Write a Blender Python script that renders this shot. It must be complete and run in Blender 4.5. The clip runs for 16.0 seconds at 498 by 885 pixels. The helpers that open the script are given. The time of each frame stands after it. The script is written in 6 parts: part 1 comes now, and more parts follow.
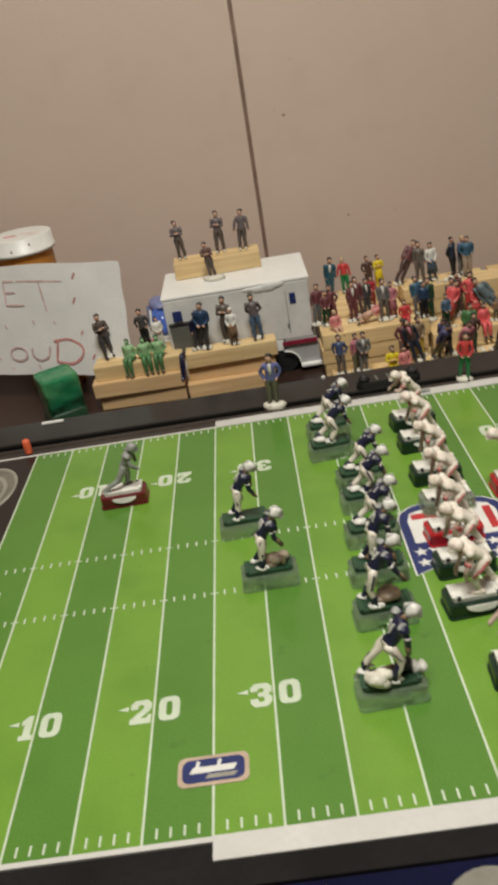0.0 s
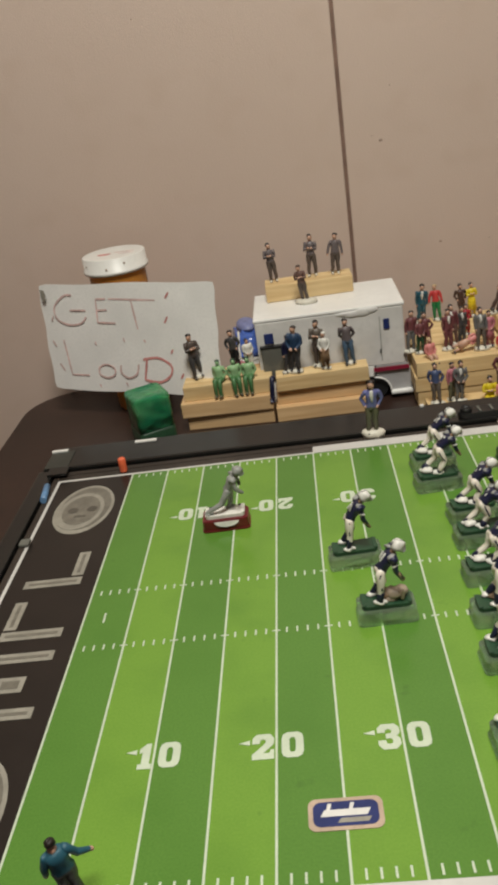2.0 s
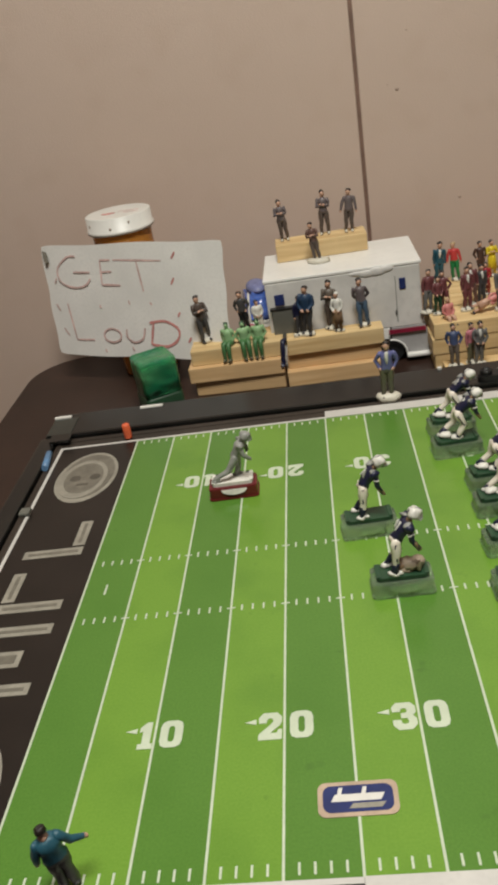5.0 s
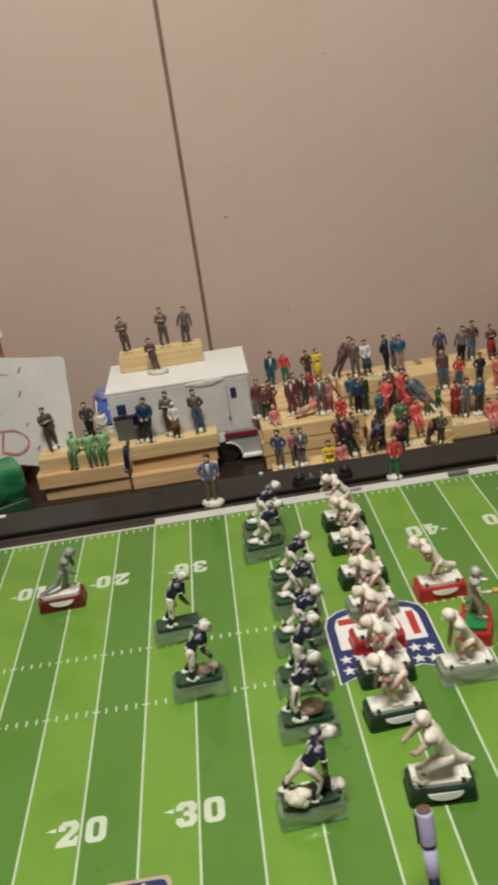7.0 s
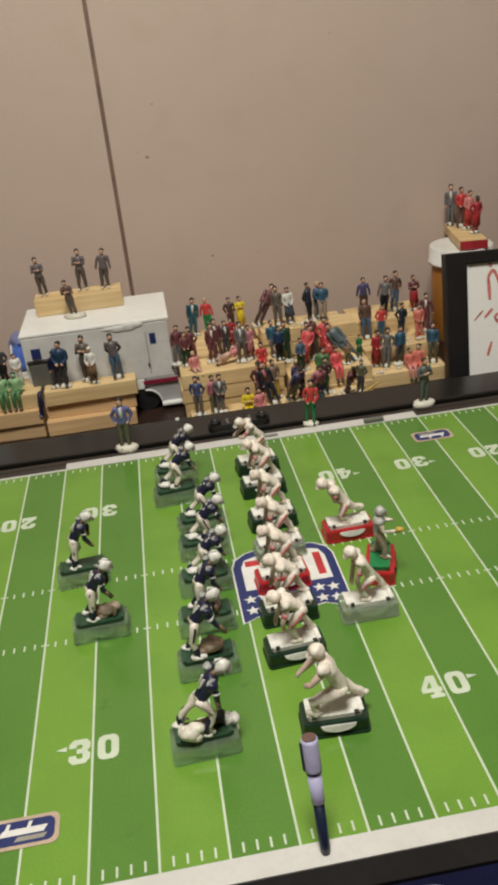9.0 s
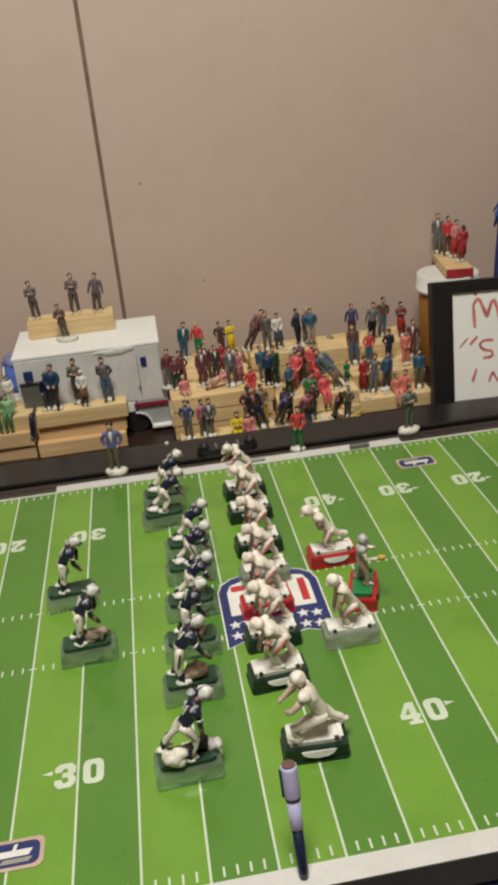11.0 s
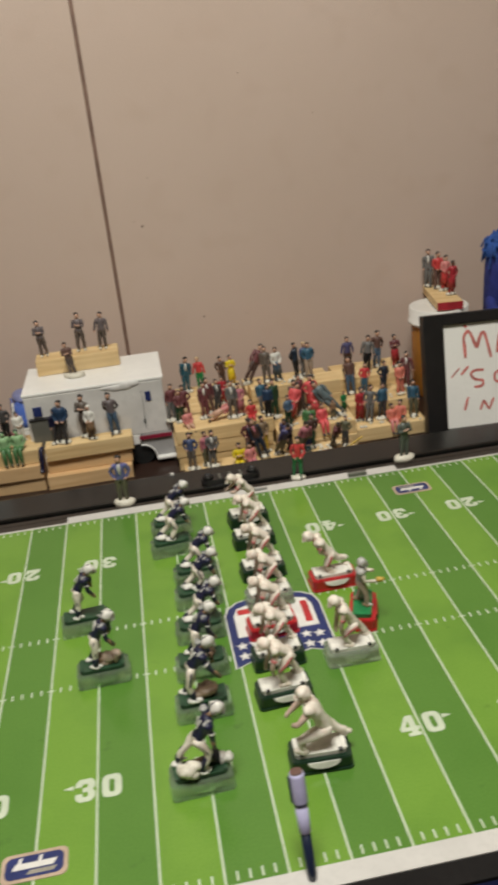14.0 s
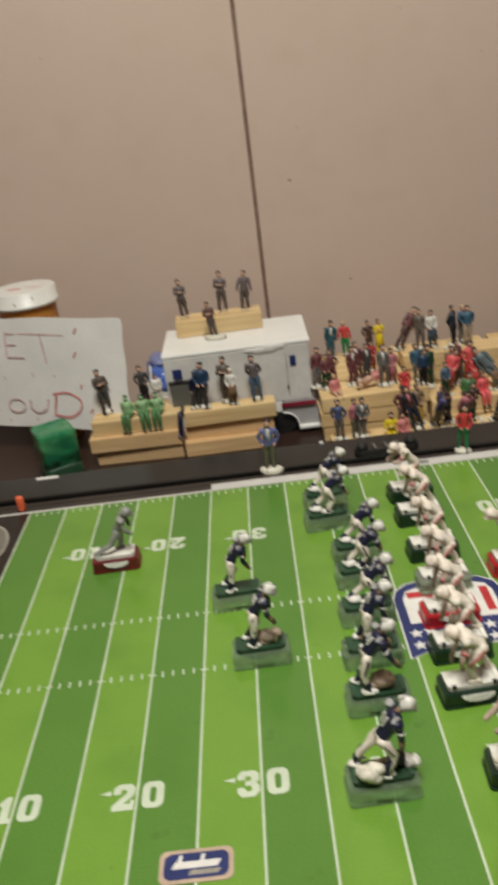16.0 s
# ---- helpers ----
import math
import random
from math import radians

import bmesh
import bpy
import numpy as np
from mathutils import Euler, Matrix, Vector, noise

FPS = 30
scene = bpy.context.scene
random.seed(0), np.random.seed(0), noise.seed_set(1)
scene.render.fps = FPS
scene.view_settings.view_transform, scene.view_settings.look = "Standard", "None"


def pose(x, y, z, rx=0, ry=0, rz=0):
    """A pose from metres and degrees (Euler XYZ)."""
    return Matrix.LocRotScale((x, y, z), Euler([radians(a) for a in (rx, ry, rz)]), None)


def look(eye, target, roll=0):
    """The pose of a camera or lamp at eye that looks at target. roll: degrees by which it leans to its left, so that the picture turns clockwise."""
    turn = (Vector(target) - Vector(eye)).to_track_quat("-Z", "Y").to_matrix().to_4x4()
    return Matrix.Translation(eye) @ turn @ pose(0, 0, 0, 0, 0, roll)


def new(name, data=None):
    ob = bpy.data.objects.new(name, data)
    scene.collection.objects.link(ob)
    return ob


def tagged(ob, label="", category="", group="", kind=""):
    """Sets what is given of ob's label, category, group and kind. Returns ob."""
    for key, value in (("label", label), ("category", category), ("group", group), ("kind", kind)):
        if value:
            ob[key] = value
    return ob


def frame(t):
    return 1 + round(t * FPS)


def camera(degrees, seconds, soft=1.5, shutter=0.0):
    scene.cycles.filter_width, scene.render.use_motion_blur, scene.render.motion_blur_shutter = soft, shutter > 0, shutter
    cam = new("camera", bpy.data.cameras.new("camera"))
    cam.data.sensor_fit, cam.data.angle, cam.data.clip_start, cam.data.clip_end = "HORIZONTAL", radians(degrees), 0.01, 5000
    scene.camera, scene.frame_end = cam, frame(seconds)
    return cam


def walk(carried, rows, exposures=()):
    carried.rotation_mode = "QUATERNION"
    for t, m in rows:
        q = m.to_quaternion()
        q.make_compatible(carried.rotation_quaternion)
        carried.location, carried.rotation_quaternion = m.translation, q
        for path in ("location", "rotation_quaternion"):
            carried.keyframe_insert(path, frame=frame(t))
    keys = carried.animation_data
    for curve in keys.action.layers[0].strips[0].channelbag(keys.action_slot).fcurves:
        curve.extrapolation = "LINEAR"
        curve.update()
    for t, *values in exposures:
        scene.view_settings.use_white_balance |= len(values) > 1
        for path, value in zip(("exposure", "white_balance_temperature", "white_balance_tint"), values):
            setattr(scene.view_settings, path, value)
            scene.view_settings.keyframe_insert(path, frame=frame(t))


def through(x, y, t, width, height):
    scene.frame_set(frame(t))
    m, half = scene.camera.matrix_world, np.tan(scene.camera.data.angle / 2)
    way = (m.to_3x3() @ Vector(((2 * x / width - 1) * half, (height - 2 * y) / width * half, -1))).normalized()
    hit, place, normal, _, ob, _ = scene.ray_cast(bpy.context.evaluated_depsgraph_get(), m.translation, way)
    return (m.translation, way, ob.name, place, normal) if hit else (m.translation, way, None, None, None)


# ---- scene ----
cam = camera(34.85, 16.0, soft=3.7, shutter=0.8)
ROWS = [
    # seconds, eye, target, roll
    (0, (0.2472, -0.2591, 0.3531), (0.2049, 0.6249, -0.1125), -10.15),
    (0.5, (0.2314, -0.2527, 0.3529), (0.1900, 0.6393, -0.0972), -9.02),
    (1, (0.2271, -0.2503, 0.3585), (0.1728, 0.6387, -0.0961), -9.11),
    (1.5, (0.1951, -0.2547, 0.3757), (0.1267, 0.6404, -0.0650), -7.81),
    (2, (0.1932, -0.2470, 0.3602), (0.1013, 0.6488, -0.0746), -9.30),
    (2.5, (0.1855, -0.2444, 0.3578), (0.0867, 0.6517, -0.0751), -9.18),
    (3, (0.1716, -0.2425, 0.3519), (0.0708, 0.6540, -0.0795), -8.37),
    (3.2, (0.1830, -0.2261, 0.3378), (0.0513, 0.6532, -0.1199), -10.78),
    (5.3, (0.1978, -0.2187, 0.3421), (0.0861, 0.6595, -0.1230), -10.30),
    (5.5, (0.2023, -0.2179, 0.3505), (0.0887, 0.6654, -0.1044), -10.76),
    (6, (0.2323, -0.2428, 0.3830), (0.1828, 0.6644, -0.0347), -8.87),
    (6.5, (0.2536, -0.2547, 0.3966), (0.2650, 0.6545, -0.0198), -7.64),
    (7, (0.2742, -0.2658, 0.3988), (0.2954, 0.6464, -0.0104), -8.48),
    (7.5, (0.2884, -0.2680, 0.3856), (0.3314, 0.6367, -0.0383), -8.54),
    (8, (0.2944, -0.2696, 0.3792), (0.3800, 0.6288, -0.0515), -7.24),
    (8.2, (0.2944, -0.2648, 0.3751), (0.3927, 0.6264, -0.0676), -6.20),
    (10.5, (0.3051, -0.2647, 0.3749), (0.3799, 0.6161, -0.0927), -6.39),
    (11, (0.3017, -0.2734, 0.3902), (0.4026, 0.6164, -0.0549), -5.20),
    (11.5, (0.3105, -0.2964, 0.3846), (0.4154, 0.6062, -0.0330), -7.61),
    (12, (0.3217, -0.2923, 0.3836), (0.4120, 0.5983, -0.0621), -8.40),
    (12.5, (0.3336, -0.2826, 0.3776), (0.4403, 0.6128, -0.0547), -7.86),
    (13, (0.3431, -0.2853, 0.3826), (0.4597, 0.6117, -0.0436), -7.92),
    (13.5, (0.3241, -0.2943, 0.4038), (0.4638, 0.6029, -0.0152), -6.11),
    (14, (0.2945, -0.3055, 0.4080), (0.5100, 1.5030, -0.4170), -6.00),
    (14.5, (0.2878, -0.3063, 0.3904), (0.3624, 0.6048, -0.0149), -7.89),
    (15, (0.2807, -0.2689, 0.3666), (0.3029, 0.6302, -0.0705), -9.47),
    (15.5, (0.2636, -0.2401, 0.3633), (0.2669, 0.6556, -0.0814), -8.22),
    (16, (0.2490, -0.2450, 0.3690), (0.1900, 1.5720, -0.4660), -7.80),
]
walk(cam, [(t, look(eye, target, roll)) for t, eye, target, roll in ROWS])

# ---- world, lamp, exposure ----
world = bpy.data.worlds.new("room_world")
world.use_nodes = True
world.node_tree.nodes["Background"].inputs["Color"].default_value = (0.9, 0.82, 0.72, 1)
world.node_tree.nodes["Background"].inputs["Strength"].default_value = 0.08
scene.world = world
scene.view_settings.exposure = 0.0


def area_lamp(name, place, target, size, power, colour):
    data = bpy.data.lights.new(name, "AREA")
    data.shape, data.size, data.energy, data.color = "DISK", size, power, colour
    ob = new(name, data)
    ob.matrix_world = look(place, target)
    return ob


LAMP = (0.26, -0.18, 1.55)
area_lamp("ceiling_bulb", LAMP, (0.30, 0.0, 0.0), 0.50, 29.9, (1.0, 0.985, 0.90))


# ---- materials ----
def nodes_of(name):
    m = bpy.data.materials.new(name)
    m.use_nodes = True
    return m, m.node_tree, m.node_tree.nodes["Principled BSDF"]


def add_noise(tree, scale, detail=3.0, rough=0.55, where="Object"):
    coord = tree.nodes.new("ShaderNodeTexCoord")
    tex = tree.nodes.new("ShaderNodeTexNoise")
    tex.inputs["Scale"].default_value, tex.inputs["Detail"].default_value, tex.inputs["Roughness"].default_value = scale, detail, rough
    tree.links.new(coord.outputs[where], tex.inputs["Vector"])
    return tex


def mixed(tree, factor, a, b):
    mix = tree.nodes.new("ShaderNodeMix")
    mix.data_type = "RGBA"
    tree.links.new(factor, mix.inputs[0])
    for socket, value in ((mix.inputs[6], a), (mix.inputs[7], b)):
        if isinstance(value, tuple):
            socket.default_value = (*value, 1)
        else:
            tree.links.new(value, socket)
    return mix.outputs[2]


def ramp(tree, value, low, high):
    r = tree.nodes.new("ShaderNodeMapRange")
    r.inputs["From Min"].default_value, r.inputs["From Max"].default_value = low, high
    tree.links.new(value, r.inputs["Value"])
    return r.outputs["Result"]


def scaled(c, k):
    return tuple(min(1.0, v * k) for v in c)


def plain(name, colour, rough=0.5, metal=0.0, vary=0.25, grain=350.0, patch=35.0, bump=0.15, coat=0.0, depth=0.0004):
    """A surface of one colour with stains at two scales and a fine relief."""
    m, tree, p = nodes_of(name)
    fine, broad = add_noise(tree, grain), add_noise(tree, patch, 2.0)
    tone = mixed(tree, ramp(tree, broad.outputs["Fac"], 0.3, 0.7), scaled(colour, 1 - vary), scaled(colour, 1 + vary * 0.5))
    tone = mixed(tree, ramp(tree, fine.outputs["Fac"], 0.45, 0.9), tone, scaled(colour, 1 - vary * 1.2))
    tree.links.new(tone, p.inputs["Base Color"])
    p.inputs["Roughness"].default_value, p.inputs["Metallic"].default_value, p.inputs["Coat Weight"].default_value = rough, metal, coat
    if bump:
        b = tree.nodes.new("ShaderNodeBump")
        b.inputs["Strength"].default_value, b.inputs["Distance"].default_value = bump, depth
        tree.links.new(fine.outputs["Fac"], b.inputs["Height"])
        tree.links.new(b.outputs["Normal"], p.inputs["Normal"])
    return m


COLOURS = {
    "cream": (0.80, 0.735, 0.635), "mauve_grey": (0.140, 0.114, 0.116), "umber": (0.095, 0.070, 0.058), "white": (0.72, 0.70, 0.64), "navy": (0.011, 0.012, 0.040), "lavender": (0.13, 0.14, 0.32), "pale_blue": (0.12, 0.24, 0.42), "chocolate": (0.075, 0.040, 0.032), "taupe": (0.135, 0.110, 0.090), "ink": (0.020, 0.030, 0.048), "sea_blue": (0.045, 0.115, 0.175), "periwinkle": (0.19, 0.21, 0.39), "violet": (0.080, 0.075, 0.170), "salmon": (0.70, 0.21, 0.15), "blond": (0.50, 0.36, 0.20), "sand": (0.42, 0.33, 0.25), "pale_grey": (0.42, 0.41, 0.38), "leather": (0.23, 0.16, 0.10), "faded_red": (0.45, 0.125, 0.120), "flesh": (0.62, 0.46, 0.38), "blue": (0.065, 0.088, 0.175),
    "teal": (0.022, 0.095, 0.135), "denim": (0.075, 0.125, 0.19), "grey": (0.16, 0.155, 0.15), "charcoal": (0.060, 0.057, 0.058),
    "silver": (0.28, 0.28, 0.26), "black": (0.012, 0.012, 0.014), "brown": (0.135, 0.074, 0.060), "maroon": (0.155, 0.050, 0.054),
    "red": (0.56, 0.055, 0.055), "crimson": (0.40, 0.030, 0.040), "pink": (0.68, 0.25, 0.23), "rose": (0.48, 0.17, 0.20),
    "orange": (0.72, 0.13, 0.05), "yellow": (0.72, 0.55, 0.02), "green": (0.015, 0.19, 0.06), "lime": (0.29, 0.48, 0.24), "coral": (0.74, 0.115, 0.120), "slate": (0.135, 0.175, 0.185), "marine": (0.022, 0.050, 0.105), "moss": (0.07, 0.18, 0.065),
    "olive": (0.12, 0.115, 0.070), "tan": (0.30, 0.19, 0.11), "skin": (0.56, 0.33, 0.23), "dark_skin": (0.13, 0.06, 0.035),
    "hair": (0.015, 0.010, 0.008), "putty": (0.68, 0.64, 0.54), "grey_green": (0.10, 0.112, 0.095),
    "gold": (0.55, 0.36, 0.06), "dark_green": (0.020, 0.060, 0.029),
}
PAINTS = {}


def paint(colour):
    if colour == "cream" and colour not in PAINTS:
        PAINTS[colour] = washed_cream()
    if colour not in PAINTS:
        PAINTS[colour] = plain("paint_" + colour, COLOURS[colour], 0.42, vary=0.22, grain=900, patch=160, bump=0.25, depth=0.0003)
    return PAINTS[colour]


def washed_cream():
    """Cream enamel; random flesh-brown patches put worn paint and crevice shading into the colour."""
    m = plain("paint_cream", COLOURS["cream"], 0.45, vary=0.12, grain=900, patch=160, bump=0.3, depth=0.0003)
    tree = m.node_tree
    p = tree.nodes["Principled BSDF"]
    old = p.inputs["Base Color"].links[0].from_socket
    shade_patch = add_noise(tree, 210, 3.0, 0.6)
    tree.links.new(mixed(tree, ramp(tree, shade_patch.outputs["Fac"], 0.48, 0.84), old, (0.55, 0.40, 0.32)), p.inputs["Base Color"])
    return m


def pine_material(name, colour):
    m, tree, p = nodes_of(name)
    coord = tree.nodes.new("ShaderNodeTexCoord")
    stretch = tree.nodes.new("ShaderNodeMapping")
    stretch.inputs["Scale"].default_value = (9, 110, 160)
    info = tree.nodes.new("ShaderNodeObjectInfo")
    shift = tree.nodes.new("ShaderNodeVectorMath")
    shift.operation = "ADD"
    tree.links.new(coord.outputs["Object"], shift.inputs[0])
    tree.links.new(info.outputs["Random"], shift.inputs[1])
    tree.links.new(shift.outputs[0], stretch.inputs["Vector"])
    tex = tree.nodes.new("ShaderNodeTexNoise")
    tex.inputs["Scale"].default_value, tex.inputs["Detail"].default_value = 1.0, 4.0
    tree.links.new(stretch.outputs[0], tex.inputs["Vector"])
    broad = add_noise(tree, 30, 2)
    tone = mixed(tree, ramp(tree, tex.outputs["Fac"], 0.35, 0.68), scaled(colour, 1.1), (colour[0] * 0.72, colour[1] * 0.60, colour[2] * 0.45))
    tone = mixed(tree, ramp(tree, broad.outputs["Fac"], 0.4, 1.0), tone, scaled(colour, 0.7))
    vary = mixed(tree, info.outputs["Random"], scaled(colour, 0.85), scaled(colour, 1.15))
    mul = tree.nodes.new("ShaderNodeMix")
    mul.data_type, mul.blend_type = "RGBA", "MIX"
    mul.inputs[0].default_value = 0.3
    tree.links.new(tone, mul.inputs[6])
    tree.links.new(vary, mul.inputs[7])
    tree.links.new(mul.outputs[2], p.inputs["Base Color"])
    p.inputs["Roughness"].default_value = 0.6
    b = tree.nodes.new("ShaderNodeBump")
    b.inputs["Strength"].default_value, b.inputs["Distance"].default_value = 0.3, 0.0004
    tree.links.new(tex.outputs["Fac"], b.inputs["Height"])
    tree.links.new(b.outputs["Normal"], p.inputs["Normal"])
    return m


STEP = 0.0365  # five yards on the printed field
WIDE = 0.453  # from sideline to sideline


def field_material():
    """Printed sheet metal: mown stripes of two greens under a gloss varnish."""
    m, tree, p = nodes_of("printed_green_sheet")
    coord = tree.nodes.new("ShaderNodeTexCoord")
    part_x = tree.nodes.new("ShaderNodeSeparateXYZ")
    tree.links.new(coord.outputs["Object"], part_x.inputs[0])

    def calc(kind, a, b):
        n = tree.nodes.new("ShaderNodeMath")
        n.operation = kind
        tree.links.new(a, n.inputs[0])
        n.inputs[1].default_value = b
        return n.outputs[0]

    stripe = calc("GREATER_THAN", calc("FLOORED_MODULO", calc("DIVIDE", part_x.outputs["X"], STEP), 2.0), 1.0)
    fine, broad = add_noise(tree, 700, 4), add_noise(tree, 14, 3)
    dark = mixed(tree, fine.outputs["Fac"], (0.059, 0.158, 0.021), (0.111, 0.242, 0.039))
    light = mixed(tree, fine.outputs["Fac"], (0.110, 0.237, 0.023), (0.177, 0.329, 0.047))
    tone = mixed(tree, stripe, dark, light)
    tone = mixed(tree, ramp(tree, broad.outputs["Fac"], 0.45, 1.1), tone, (0.06, 0.16, 0.02))
    grime = add_noise(tree, 52, 2, 0.7)
    tone = mixed(tree, ramp(tree, grime.outputs["Fac"], 0.68, 1.0), tone, (0.030, 0.075, 0.016))
    tree.links.new(tone, p.inputs["Base Color"])
    smear = add_noise(tree, 40, 3)
    r = tree.nodes.new("ShaderNodeMapRange")
    r.inputs["To Min"].default_value, r.inputs["To Max"].default_value = 0.16, 0.29
    tree.links.new(smear.outputs["Fac"], r.inputs["Value"])
    tree.links.new(r.outputs["Result"], p.inputs["Roughness"])
    b = tree.nodes.new("ShaderNodeBump")
    b.inputs["Strength"].default_value, b.inputs["Distance"].default_value = 0.12, 0.0006
    tree.links.new(broad.outputs["Fac"], b.inputs["Height"])
    tree.links.new(b.outputs["Normal"], p.inputs["Normal"])
    return m


def clear_plastic(name, colour, rough=0.2, through=0.75):
    m, tree, p = nodes_of(name)
    tex = add_noise(tree, 120)
    tree.links.new(mixed(tree, tex.outputs["Fac"], scaled(colour, 0.85), scaled(colour, 1.1)), p.inputs["Base Color"])
    p.inputs["Roughness"].default_value, p.inputs["Transmission Weight"].default_value, p.inputs["IOR"].default_value = rough, through, 1.3
    return m


def wall_material():
    m, tree, p = nodes_of("painted_wall_board")
    fine, broad, spot = add_noise(tree, 420, 4), add_noise(tree, 3.0, 4, 0.6), add_noise(tree, 22, 1)
    tone = mixed(tree, ramp(tree, broad.outputs["Fac"], 0.3, 0.7), (0.538, 0.415, 0.345), (0.566, 0.443, 0.375))
    tone = mixed(tree, ramp(tree, spot.outputs["Fac"], 0.55, 1.0), tone, (0.515, 0.390, 0.318))
    tree.links.new(tone, p.inputs["Base Color"])
    p.inputs["Roughness"].default_value = 0.55
    b = tree.nodes.new("ShaderNodeBump")
    b.inputs["Strength"].default_value, b.inputs["Distance"].default_value = 0.25, 0.0012
    tree.links.new(fine.outputs["Fac"], b.inputs["Height"])
    tree.links.new(b.outputs["Normal"], p.inputs["Normal"])
    return m


FIELD = field_material()
WALL = wall_material()
PINE = pine_material("raw_pine", (0.71, 0.525, 0.275))
# pine copy for lower layers: their shade and orange hue put into the colour
SHADED_PINE = pine_material("shade_browned_pine", (0.66, 0.445, 0.235))
ENDZONE = plain("black_brown_print", (0.015, 0.011, 0.009), 0.35, vary=0.3, grain=500, patch=20, bump=0.05)
LINE = plain("white_print", (0.53, 0.59, 0.455), 0.4, vary=0.1, grain=600, patch=60, bump=0.0)
TAPE = plain("white_tape", (0.555, 0.535, 0.505), 0.5, vary=0.1, grain=300, patch=25, bump=0.1)
PRINT_GREY = plain("grey_print", (0.29, 0.27, 0.225), 0.4, vary=0.2, grain=300, patch=60, bump=0.0)
PRINT_MID = plain("mid_grey_print", (0.170, 0.155, 0.125), 0.4, vary=0.25, grain=300, patch=90, bump=0.0)
PRINT_DARK = plain("dark_print", (0.09, 0.08, 0.065), 0.4, vary=0.2, grain=300, patch=60, bump=0.0)
PRINT_NAVY = plain("navy_print", (0.020, 0.032, 0.130), 0.35, vary=0.2, grain=300, patch=60, bump=0.0)
PRINT_RED = plain("red_print", (0.45, 0.030, 0.035), 0.35, vary=0.2, grain=300, patch=60, bump=0.0)
PRINT_WHITE = plain("white_logo_print", (0.70, 0.68, 0.64), 0.35, vary=0.1, grain=300, patch=60, bump=0.0)
PRINT_TAN = plain("tan_print", (0.48, 0.36, 0.27), 0.35, vary=0.2, grain=300, patch=60, bump=0.0)
PRINT_LILAC = plain("lilac_grey_print", (0.20, 0.20, 0.30), 0.4, vary=0.25, grain=300, patch=60, bump=0.0)
CABIN_BLUE = plain("glossy_blue_plastic", (0.085, 0.165, 0.54), 0.14, vary=0.45, grain=90, patch=55, bump=0.0)
RAIL = plain("black_frame_metal", (0.012, 0.0115, 0.0105), 0.22, vary=0.35, grain=260, patch=12, bump=0.12)
# lighter than the rail: the tape's sheen is put into its colour
TAPE_CLEAR = plain("clear_tape_on_black", (0.034, 0.040, 0.034), 0.16, vary=0.35, grain=120, patch=60, bump=0.2, depth=0.001)
RAIL_LIP = plain("brown_black_lip", (0.035, 0.026, 0.020), 0.5, vary=0.35, grain=260, patch=12, bump=0.1)
APRON = plain("navy_black_apron", (0.006, 0.007, 0.034), 0.75, vary=0.3, grain=200, patch=20, bump=0.05)
TABLE = plain("dark_brown_table", (0.030, 0.0145, 0.010), 0.42, vary=0.35, grain=160, patch=9, bump=0.1)
BLACK = plain("black_plastic", (0.014, 0.013, 0.013), 0.4, vary=0.3, grain=300, patch=30)
HOLE = plain("hole_black", (0.004, 0.004, 0.004), 0.8, vary=0.1, bump=0)
# one white van: roof lighter, side darker, overhead light put into the colours
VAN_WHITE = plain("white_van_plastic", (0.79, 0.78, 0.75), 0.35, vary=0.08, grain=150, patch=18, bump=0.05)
VAN_SIDE = plain("shade_toned_van_side", (0.645, 0.625, 0.60), 0.45, vary=0.14, grain=120, patch=22, bump=0.08)
VAN_GREY = plain("grey_van_plastic", (0.38, 0.37, 0.37), 0.4, vary=0.12, grain=150, patch=25, bump=0.05)
VAN_RED = plain("maroon_van_paint", (0.25, 0.016, 0.042), 0.35, vary=0.2, grain=300, patch=40, bump=0.0)
CHROME = plain("chrome_trim", (0.75, 0.75, 0.74), 0.12, metal=1.0, vary=0.1, bump=0.0)
PAPER = plain("white_paper", (0.77, 0.75, 0.72), 0.75, vary=0.10, grain=300, patch=14, bump=0.12, depth=0.001)
MARKER_RED = plain("red_marker_ink", (0.64, 0.19, 0.165), 0.6, vary=0.4, grain=240, patch=70, bump=0.0)
MARKER_PINK = plain("pink_red_marker_ink", (0.62, 0.26, 0.24), 0.6, vary=0.35, grain=240, patch=50, bump=0.0)
# paler paper copy: extra light on the leaning framed sheet put into its colour
PAPER_LIT = plain("lit_white_paper", (0.87, 0.85, 0.80), 0.7, vary=0.06, grain=300, patch=14, bump=0.10, depth=0.001)
MARKER_FAINT = plain("worn_red_marker_ink", (0.68, 0.47, 0.44), 0.6, vary=0.35, grain=240, patch=50, bump=0.0)
AMBER = clear_plastic("amber_bottle_plastic", (0.62, 0.27, 0.055), 0.18, 0.45)


def crinkled_green():
    """Translucent green plastic with soft dents; paler streaks put its highlights into the colour."""
    m = clear_plastic("green_cup_plastic", (0.10, 0.52, 0.27), 0.08, 0.62)
    tree = m.node_tree
    p = tree.nodes["Principled BSDF"]
    dent, glint_streak = add_noise(tree, 50, 1.0), add_noise(tree, 34, 1.0)
    tone = mixed(tree, ramp(tree, glint_streak.outputs["Fac"], 0.38, 0.70), (0.038, 0.36, 0.17), (0.20, 0.56, 0.25))
    tree.links.new(tone, p.inputs["Base Color"])
    b = tree.nodes.new("ShaderNodeBump")
    b.inputs["Strength"].default_value, b.inputs["Distance"].default_value = 0.60, 0.009
    tree.links.new(dent.outputs["Fac"], b.inputs["Height"])
    tree.links.new(b.outputs["Normal"], p.inputs["Normal"])
    return m


